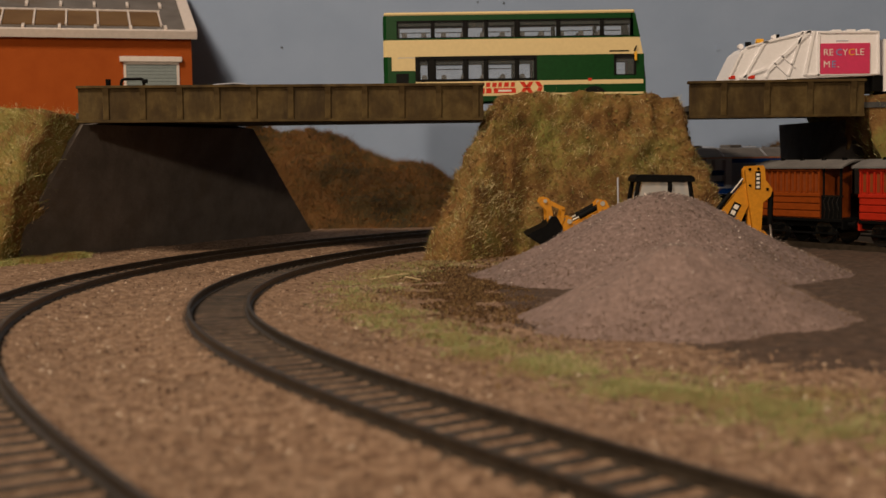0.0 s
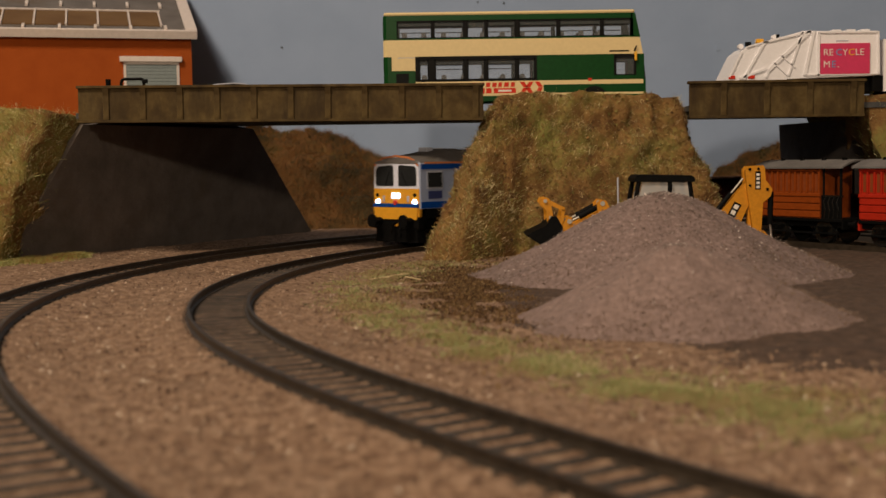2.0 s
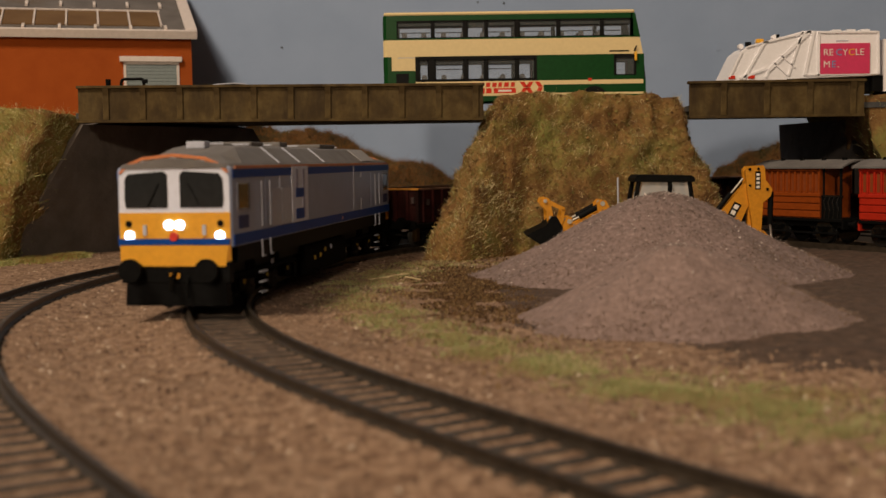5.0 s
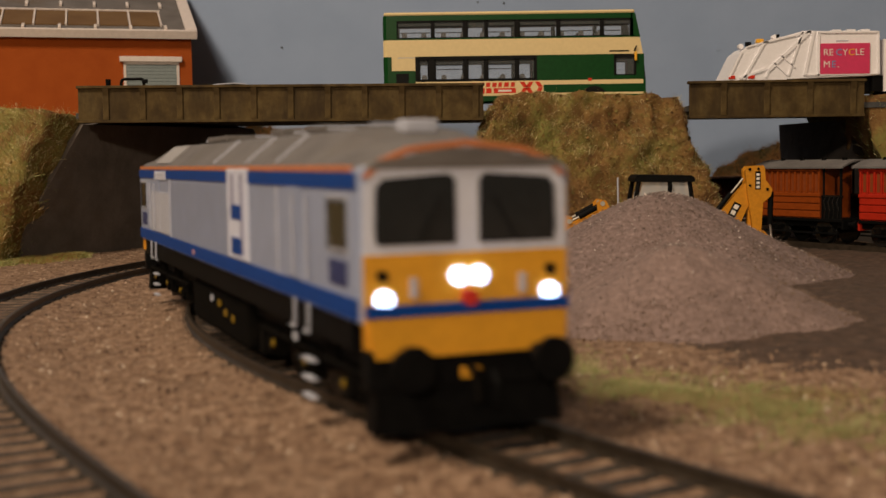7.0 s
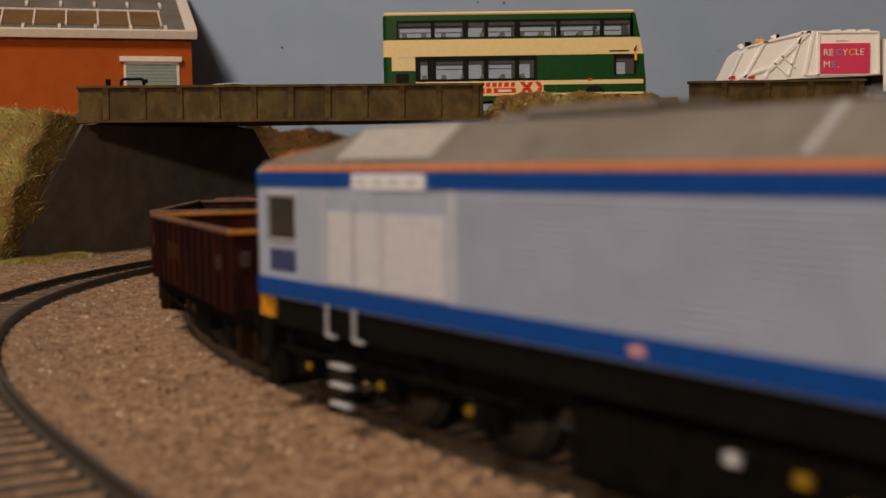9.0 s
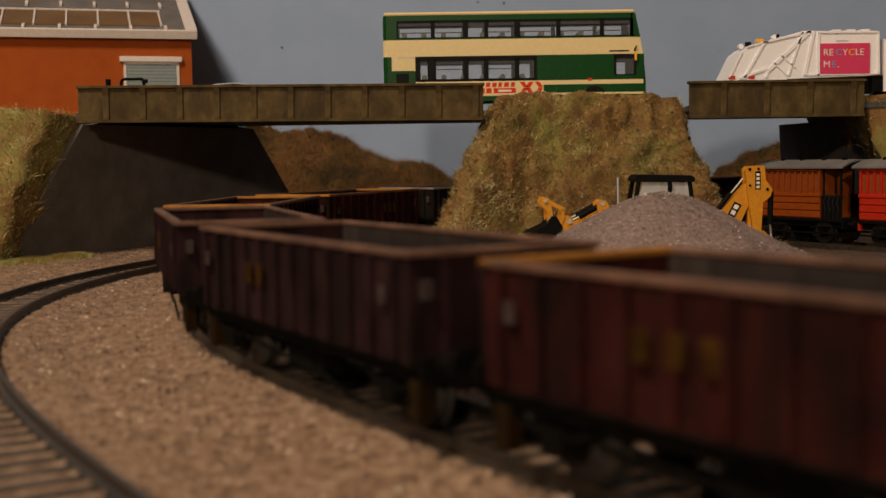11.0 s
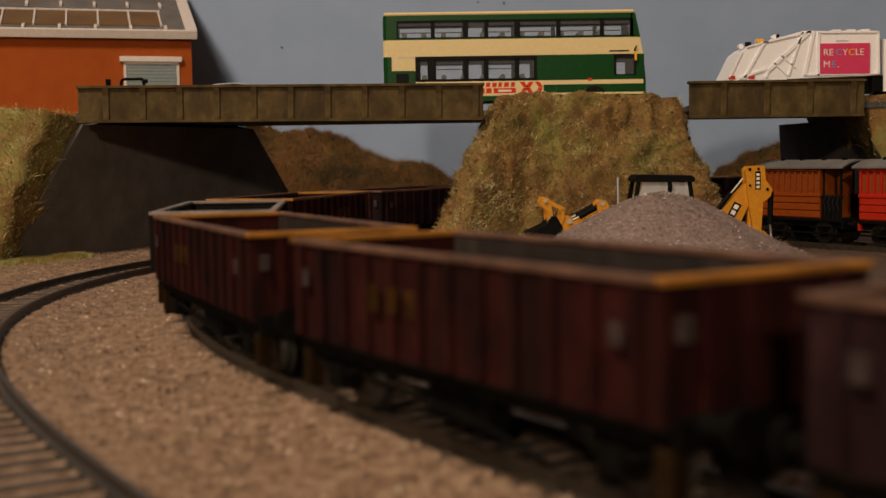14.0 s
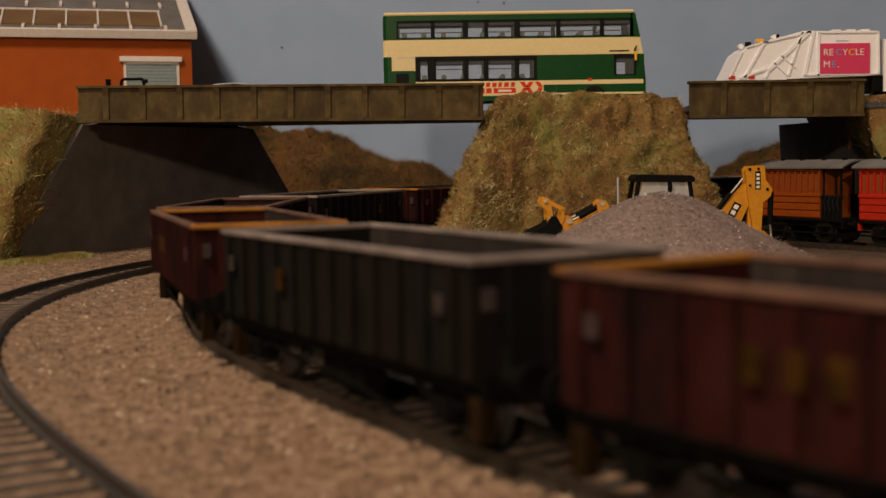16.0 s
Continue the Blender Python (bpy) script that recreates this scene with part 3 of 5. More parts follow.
def bridges():
    girder(-180.6, 21.2, 604, 63.0, 81.0, [-180.6 + 14 + i * 18.4 for i in range(11)], "rust-brown plate girder of the wider bridge", 0.40)
    girder(123.8, 211.0, 604, 62.2, 80.4, [123.8 + 17 + i * 21.5 for i in range(4)], "rust-brown plate girder of the narrower bridge")
    tagged(solid("road", prism(B(), [(-183, 607.4), (18, 607.4), (18, 642), (127, 642), (127, 607.4), (900, 607.4), (900, 764), (-183, 764)], "z", 66.2, 69), ROAD), "grey road deck carried over both bridges", "road", kind="structure")


# ---------------- the train ----------------
SILVER = plain("satin_grey_body_paint", (0.285, 0.335, 0.485), 0.38, v=0.05, scale=150, spec=0.45)
PALE = plain("pale_panel_paint", (0.44, 0.46, 0.55), 0.5, v=0.06, spec=0.25)
WHITE = plain("cool_white_paint", (0.66, 0.69, 0.82), 0.5, v=0.04)
NAVY = plain("dark_number_panel", (0.035, 0.045, 0.14), 0.5, spec=0.2)
BLUE = plain("strong_blue_paint", (0.003, 0.048, 0.26), 0.5, v=0.12, spec=0.15)
YELLOW = plain("warning_yellow_paint", (0.72, 0.34, 0.025), 0.4, v=0.06)
ROOF = material("sooty_grey_roof", [(0.10, 0.09, 0.088), (0.16, 0.148, 0.145)], 0.65, 120, 0.15, stain=(0.10, 0.085, 0.07), stain_scale=60)
ROOFPALE = plain("pale_roof_paint", (0.30, 0.29, 0.30), 0.6)
ORANGE_LINE = plain("orange_cantrail_line", (0.55, 0.19, 0.07), 0.5)
DARKGLASS = plain("dark_cab_glass", (0.02, 0.022, 0.024), 0.12, v=0.1)
FADED = plain("faded_lilac_blue", (0.30, 0.31, 0.45), 0.5)
LIT = glow("lit_headlamp", (0.42, 0.60, 1.0), 6.5)
RED = plain("red_paint", (0.55, 0.03, 0.02), 0.45)
STEEL = plain("oily_wheel_steel", (0.05, 0.045, 0.04), 0.6, metal=0.3, spec=0.2)
HANDRAIL = plain("white_handrail", (0.75, 0.73, 0.70), 0.4)
BADGE = plain("pink_badge", (0.5, 0.25, 0.25), 0.5)
WARN = plain("dull_yellow_plate", (0.24, 0.15, 0.012), 0.5, spec=0.1)
CORNER = plain("dark_brown_step", (0.018, 0.0095, 0.003), 0.85, v=0.4, scale=150, spec=0.04)
WHEELS = []  # (object, place on its thing in mm, radius in mm)


def wheelset(parent, x, r, gauge=14.8):
    axle = part("wheelset", B_wheel(r, gauge), STEEL, parent, "steel wheels on an axle", True)
    axle.matrix_basis = at(x, 0, r)
    WHEELS.append((axle, x, r))
    return axle


def B_wheel(r, g):
    bm = cyl(B(), (0, -g / 2, 0), (0, g / 2, 0), 1.0, 8)
    for e in (-1, 1):
        cyl(bm, (0, e * g / 2, 0), (0, e * (g / 2 + 2.2), 0), r, 24)
        cyl(bm, (0, e * (g / 2 - 0.6), 0), (0, e * g / 2, 0), r + 0.6, 24)
        for k in range(6):
            a = k * TAU / 6
            cyl(bm, (r * 0.6 * math.cos(a), e * (g / 2 + 2.2), r * 0.6 * math.sin(a)), (r * 0.6 * math.cos(a), e * (g / 2 + 2.5), r * 0.6 * math.sin(a)), 0.7, 6)
    return bm


def shell(bm, secs):
    """Joins cross-sections (each the same number of points, x y z) into a closed skin."""
    rows = [[bm.verts.new(p) for p in s] for s in secs]
    n = len(rows[0])
    for a, b in zip(rows, rows[1:]):
        for i in range(n):
            bm.faces.new((a[i], a[(i + 1) % n], b[(i + 1) % n], b[i]))
    bm.faces.new(rows[0][::-1]), bm.faces.new(rows[-1])
    bmesh.ops.recalc_face_normals(bm, faces=bm.faces)
    return bm


def section(x, w, zb, zs, roof):
    """One body section: sides up to the cantrail, then the roof's points (y, z) from side to crown."""
    right = [(x, -w, zb), (x, -w, zs)] + [(x, -a, b) for a, b in roof]
    left = [(x, a, b) for a, b in reversed(roof)] + [(x, w, zs), (x, w, zb)]
    return right + left


def engine():
    t = thing("diesel_locomotive", "grey and blue diesel engine with yellow ends, lamps lit", "locomotive")
    W, L = 17.4, 119.8
    # body sides
    mid = [section(x, w, 19.5, 41.5, [(w - 0.1, 42.2), (w - 0.4, 42.6), (w - 0.8, 42.9)]) for x, w in ((-L, W - 0.6), (-L + 0.4, W - 0.15), (-L + 4, W), (L - 4, W), (L - 0.4, W - 0.15), (L, W - 0.6))]
    part("body", shell(B(), mid), SILVER, t)
    # roof: sloped shoulders, flat crown, ends falling over the cabs
    def rs(x, w, zs, crown, cw):
        return [(x, -w, zs), (x, -w + 1.2, zs + 1.2), (x, -cw - 1, crown - 0.8), (x, -cw * 0.6, crown), (x, cw * 0.6, crown), (x, cw + 1, crown - 0.8), (x, w - 1.2, zs + 1.2), (x, w, zs)]
    rf = [rs(-L - 0.6, W - 1.5, 42.4, 45.2, 7), rs(-L + 1, W - 0.3, 42.4, 46.0, 8), rs(-L + 14, W, 42.4, 47.3, 8.5), rs(-L + 26, W, 42.4, 49.4, 9)]
    rf += [[(-x, y, z) for x, y, z in s] for s in reversed(rf)]
    part("roof", shell(B(), rf), ROOF, t, "sooty grey roof")
    for e in (-1, 1):
        part("cantrail_line", box(B(), -L + 3, L - 3, e * W - 0.1, e * W + 0.25, 42.1, 43.0), ORANGE_LINE, t, "thin orange line")
        part("upper_stripe", box(B(), -L + 0.8, L - 0.8, e * (W + 0.02), e * (W + 0.22), 39.4, 41.9), BLUE, t, "blue stripe")
        part("lower_stripe", box(B(), -L + 0.5, L - 0.5, e * (W + 0.02), e * (W + 0.3), 19.8, 23.0), BLUE, t, "blue sill stripe")
        # the white panel with its blue figure, and the pale doors
        y = lambda a, b: (e * (W + a), e * (W + b))
        x0, x1 = (25.5, 46.0) if e < 0 else (34.5, 56)
        part("white_panel", box(B(), x0, x1, *y(0.02, 0.3), 23.2, 42.4, 0.1), WHITE, t, "white panel with fine ribs")
        for k in range(24):
            part("panel_rib", box(B(), x0 + 0.3, x1 - 0.3, *y(0.25, 0.42), 23.6 + k * 0.78, 23.95 + k * 0.78), WHITE, t)
        g = lambda u: x0 + u if e < 0 else x1 - u
        fig = B()
        for u0, u1, z0, z1 in ((4.5, 15.0, 31.6, 34.8), (4.5, 15.0, 24.2, 27.8)):
            box(fig, g(u0), g(u1), *y(0.3, 0.52), z0, z1, 0.08)
        part("blue_figure", fig, BLUE, t, "blue block figure")
        part("faded_upright", box(box(B(), g(4.5), g(7.6), *y(0.3, 0.5), 34.8, 41.4), g(13.6), g(16.4), *y(0.3, 0.5), 24.4, 41.4), FADED, t, "faded lilac upright")
        for xa, xb in (((-93, -58),) if e < 0 else ((57, 80),)):
            part("pale_panel", box(B(), xa, (xa + xb) / 2 - 0.3, *y(0.02, 0.25), 23.4, 35.4, 0.1), PALE, t, "pale equipment door")
            part("pale_panel", box(B(), (xa + xb) / 2 + 0.3, xb, *y(0.02, 0.25), 23.4, 35.4, 0.1), PALE, t, "pale equipment door")
        if e < 0:
            part("name_panel", box(B(), -84, -63, *y(0.2, 0.34), 39.2, 41.6), WHITE, t, "white name panel")
            for k in range(4):
                part("name_bar", box(B(), -83 + k * 4.9, -79.4 + k * 4.9, *y(0.3, 0.4), 39.8, 41.0), PALE, t)
        else:
            part("white_line", box(B(), -42, -40.5, *y(0.1, 0.3), 23.4, 41.8), PALE, t, "pale upright line")
            part("pale_panel", box(B(), -74, -42.5, *y(0.02, 0.22), 28, 37), SILVER, t)
        part("sill_badge", box(B(), -20, -17.6, *y(0.2, 0.4), 20.6, 21.8), BADGE, t, "small pinkish badge")
        part("body_underside", box(B(), -L + 6, L - 6, e * (W - 3), e * (W - 0.6), 14.5, 19.9), BLACK, t, "black lower frame")
        for c in (-1, 1):
            part("cab_side_window", box(B(), c * (L - 15.6), c * (L - 5.2), *y(-0.2, 0.22), 29.8, 38.0, 0.6), DARKGLASS, t, "dark cab side window")
            part("window_frame", prism(B(), [(c * (L - 16.1), 29.3), (c * (L - 4.7), 29.3), (c * (L - 4.7), 38.5), (c * (L - 16.1), 38.5)], "y", *y(-0.3, 0.14)), PALE, t)
            part("cab_door", box(B(), c * (L - 43), c * (L - 33), *y(0, 0.18), 23.2, 40.5, 0.12), SILVER, t)
            part("number_mark", box(B(), c * (L - 15.4), c * (L - 5.6), *y(0, 0.15), 24.4, 28.3), NAVY, t, "dark blue bar")
            for k, hx in enumerate((L - 36, L - 27)):
                part("handrail", tube(B(), [(c * hx, e * (W + 0.7), 24), (c * hx, e * (W + 0.7), 38)], 0.22), PALE, t, "pale handrail")
                part("step_iron", tube(B(), [(c * hx, e * (W + 0.5), 20), (c * hx, e * (W + 0.6), 14.8), (c * (hx - 3.0), e * (W + 0.6), 14.8)], 0.26), PALE, t, "white step bracket")
            for z in (3.2, 6.4, 9.6):
                part("cab_step", box(B(), c * (L - 33), c * (L - 27), e * (W - 0.9), e * (W + 0.4), z, z + 0.4), PALE if z > 3 else BLACK, t, "pale-edged step")
        for k in range(18):
            part("body_rib", box(B(), -55, (25 if e < 0 else 33), *y(0, 0.14), 23.6 + k * 0.86, 23.95 + k * 0.86), SILVER, t)
        for x in (-56.5, 70):
            part("body_seam", box(B(), x - 0.5, x + 0.5, *y(0, 0.2), 23.0, 39.4), PALE, t)
    # the cab ends
    for c in (-1, 1):
        f = lambda a: c * (L + a)
        face = [(-W + 0.6, 15.5), (W - 0.6, 15.5), (W - 0.6, 29.6), (-W + 0.6, 29.6)]
        part("yellow_panel", prism(B(), face, "x", f(-0.2), f(0.35)), YELLOW, t, "warning yellow end panel")
        part("yellow_apron", prism(B(), [(-W + 2.0, 14.0), (W - 2.0, 14.0), (W - 0.9, 20.2), (-W + 0.9, 20.2)], "x", f(-2.2), f(1.1)), YELLOW, t, "yellow apron")
        part("blue_band", box(B(), f(0.3), f(1.25), -W + 0.7, W - 0.7, 20.2, 22.0), BLUE, t, "blue band")
        top = [(-W + 0.6, 29.6), (W - 0.6, 29.6), (W - 0.8, 40.0), (W - 3.0, 42.6), (W - 8, 44.6), (0, 45.6), (-W + 8, 44.6), (-W + 3.0, 42.6), (-W + 0.8, 40.0)]
        part("cab_front", prism(B(), top, "x", f(-1.2), f(0.25)), WHITE, t, "pale window surround")
        part("end_line", prism(B(), [(W - 0.8, 41.2), (W - 3.0, 43.6), (W - 8, 45.7), (0, 46.7), (-W + 8, 45.7), (-W + 3.0, 43.6), (-W + 0.8, 41.2), (-W + 1.4, 40.9), (-W + 3.4, 42.7), (-W + 8, 44.8), (0, 45.8), (W - 8, 44.8), (W - 3.4, 42.7), (W - 1.4, 40.9)], "x", f(-0.6), f(0.5)), ORANGE_LINE, t, "thin orange line")
        for sgn in (-1, 1):
            win = [(sgn * 1.9, 31.0), (sgn * 14.6, 31.0), (sgn * 15.0, 33), (sgn * 14.8, 39.5), (sgn * 13.6, 40.9), (sgn * 3.0, 41.6), (sgn * 1.9, 40.6)]
            part("windscreen", prism(B(), win, "x", f(0.1), f(0.5)), DARKGLASS, t, "dark rounded windscreen")
            part("wiper", tube(B(), [(f(0.7), sgn * 8, 31.2), (f(0.7), sgn * 4.5, 38)], 0.16), BLACK, t)
            part("head_lamp", cyl(B(), (f(0.3), sgn * 13.7, 22.9), (f(0.9), sgn * 13.7, 22.9), 1.45, 14), LIT if c > 0 else PALE, t, "lit white lamp" if c > 0 else "unlit lamp")
            part("marker_lamp", cyl(B(), (f(0.2), sgn * 13.9, 26.4), (f(0.8), sgn * 13.9, 26.4), 0.95, 12), BLACK, t, "small dark marker lamp")
            part("centre_lamp", cyl(B(), (f(0.3), sgn * 1.6, 26.0), (f(1.0), sgn * 1.6, 26.0), 1.45, 14), LIT if c > 0 else PALE, t, "lit white lamp" if c > 0 else "unlit lamp")
            bf = part("buffer", cyl(cyl(B(), (f(0.5), sgn * 11.4, 13.2), (f(6.0), sgn * 11.4, 13.2), 1.8, 14), (f(6.0), sgn * 11.4, 13.2), (f(7.2), sgn * 11.4, 13.2), 3.4, 18), BLACK, t, "black buffer")
            part("lamp_iron", box(B(), f(0.3), f(0.9), sgn * 9 - 0.5, sgn * 9 + 0.5, 23, 26), PALE, t)
        part("red_badge", cyl(B(), (f(0.3), 0, 22.6), (f(1.5), 0, 22.6), 1.3, 12), RED, t, "small red badge")
        part("buffer_beam", box(B(), f(-3), f(0.8), -16.5, 16.5, 9.0, 15.2, 0.3), BLACK, t, "black buffer beam")
        part("snowplough", prism(B(), [(-15.5, 1.6), (15.5, 1.6), (15.0, 9.5), (-15.0, 9.5)], "x", f(-4), f(0.6)), BLACK, t, "black plough")
        part("coupling", tube(B(), [(f(0.5), 0, 12), (f(3.4), 0, 11), (f(4.4), 0, 7)], 0.8), DIRTY, t)
        part("air_hose", tube(B(), [(f(0.6), 4, 11), (f(2.2), 4, 9), (f(2.0), 4, 5)], 0.4), BLACK, t, "black hose")
        part("front_plate", box(B(), f(0.5), f(1.2), -1.6, 1.4, 10.4, 12.0), YELLOW, t, "small yellow plate")
    # under the frame
    part("underframe", box(B(), -L + 4, L - 4, -13.5, 13.5, 11.0, 15.4, 0.2), BLACK, t)
    part("fuel_tank", box(B(), -34, 34, -15.6, 15.6, 2.6, 13.5, 1.6), DIRTY, t, "black fuel tank")
    for x, z, m in ((-6, 10.0, PALE), (3.5, 9.6, WARN), (10.5, 8.0, WARN), (19, 7.6, WARN), (75, 11.0, PALE)):
        for e in (-1, 1):
            part("tank_plate", box(B(), x - 0.9, x + 0.9, e * 15.5, e * 16.0, z, z + 1.5), m, t, "small warning plate")
    for c in (-1, 1):
        bg = part("bogie_frame", bogie_mesh(), DIRTY, t, "oily black bogie frame")
        bg.matrix_basis = at(c * 80, 0, 0)
        for dx in (-27, 0, 27):
            wheelset(t, c * 80 + dx, 6.9)
            for e in (-1, 1):
                part("axle_box_cover", cyl(B(), (0, 0, 0), (0, e * 0.4, 0), 0.75, 10), WARN, bg, "dull yellow axle-box cover").matrix_basis = at(dx * 0.9, e * 15.2, 7.0)
    # roof fittings
    for x, y0, y1, h, l in ((84, -5, 5, 50.9, 8), (56, -6, 6, 51.8, 14), (20, -5, 5, 52.2, 10), (-40, -7, 7, 51.9, 26)):
        part("roof_vent", box(B(), x - l / 2, x + l / 2, y0, y1, 49.3, h - 1.0, 0.4), ROOF, t)
    for x in (92, 66, 40, 4, -60):
        part("roof_seam", box(B(), x - 0.35, x + 0.35, -6, 6, 49.7, 50.2), PALE, t, "pale roof seam")
    for e in (-1, 1):
        for x in (66, 40, 4):
            part("roof_seam", prism(B(), [(e * 16.1, 43.4), (e * 16.5, 43.8), (e * 10.1, 49.1), (e * 9.7, 48.7)], "x", x - 0.35, x + 0.35), PALE, t)
        part("roof_panel", prism(B(), [(e * 15.7, 43.8), (e * 16.1, 44.0), (e * 10.1, 49.0), (e * 9.8, 48.6)], "x", -92, -64), ROOFPALE, t, "pale roof panel")
    # the body sits low on its springs
    for ch in t.children:
        if ch.name.split(".")[0] not in ("wheelset", "bogie_frame", "snowplough"):
            ch.location.z -= 0.8 * MM
    part("roof_horn", box(B(), 96, 101, -3, 3, 47.4, 49.7, 0.4), PALE, t)
    return t


def bogie_mesh():
    bm = B()
    for e in (-1, 1):
        prism(bm, [(-39, 8.2), (-39, 11), (39, 11), (39, 8.2), (30, 6.2), (22, 8.0), (5, 6.2), (-5, 6.2), (-22, 8.0), (-30, 6.2)], "y", e * 11.6, e * 13.4)
        for x in (-27, 0, 27):
            box(bm, x - 3, x + 3, e * 11.8, e * 14.6, 4.2, 9.4, 0.4)
            cyl(bm, (x, e * 14.4, 6.7), (x, e * 15.4, 6.7), 2.0, 12)
        for x in (-13.5, 13.5):
            cyl(bm, (x - 2, e * 13.4, 8.5), (x - 2, e * 13.4, 13), 1.6, 10)
            cyl(bm, (x + 2, e * 13.4, 8.5), (x + 2, e * 13.4, 13), 1.6, 10)
        tube(bm, [(-36, e * 15, 9), (36, e * 15, 9.6)], 0.5)
        box(bm, -38, -34, e * 12, e * 15, 3, 8, 0.3)
    box(bm, -38, 38, -11.5, 11.5, 8.6, 10.8)
    return bm


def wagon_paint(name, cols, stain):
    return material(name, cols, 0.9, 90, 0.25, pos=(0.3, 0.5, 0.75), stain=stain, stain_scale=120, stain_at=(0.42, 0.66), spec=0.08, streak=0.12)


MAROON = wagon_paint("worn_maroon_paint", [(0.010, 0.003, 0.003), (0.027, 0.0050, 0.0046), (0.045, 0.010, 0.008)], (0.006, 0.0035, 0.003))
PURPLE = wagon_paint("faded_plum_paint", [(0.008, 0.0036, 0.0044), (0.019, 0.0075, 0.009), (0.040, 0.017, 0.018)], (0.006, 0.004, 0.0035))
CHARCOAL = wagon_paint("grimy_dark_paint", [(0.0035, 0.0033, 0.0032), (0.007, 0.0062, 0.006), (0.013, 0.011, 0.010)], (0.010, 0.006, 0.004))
INSIDE = wagon_paint("rusty_wagon_floor", [(0.016, 0.013, 0.012), (0.032, 0.025, 0.023), (0.055, 0.040, 0.034)], (0.018, 0.014, 0.013))
RIM_RUST = plain("rusty_rim", (0.115, 0.060, 0.040), 0.6, v=0.35, scale=120, spec=0.15)
RIM_YELLOW = plain("worn_yellow_rim", (0.30, 0.125, 0.02), 0.55, v=0.3, scale=120, spec=0.15)
RIM_PALE = plain("worn_pale_rim", (0.19, 0.15, 0.135), 0.55, v=0.3, scale=120)
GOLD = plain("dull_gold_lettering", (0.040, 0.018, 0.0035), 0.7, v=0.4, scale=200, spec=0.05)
DARKGREY = plain("dark_grey_mark", (0.045, 0.032, 0.031), 0.8, v=0.35, spec=0.06)


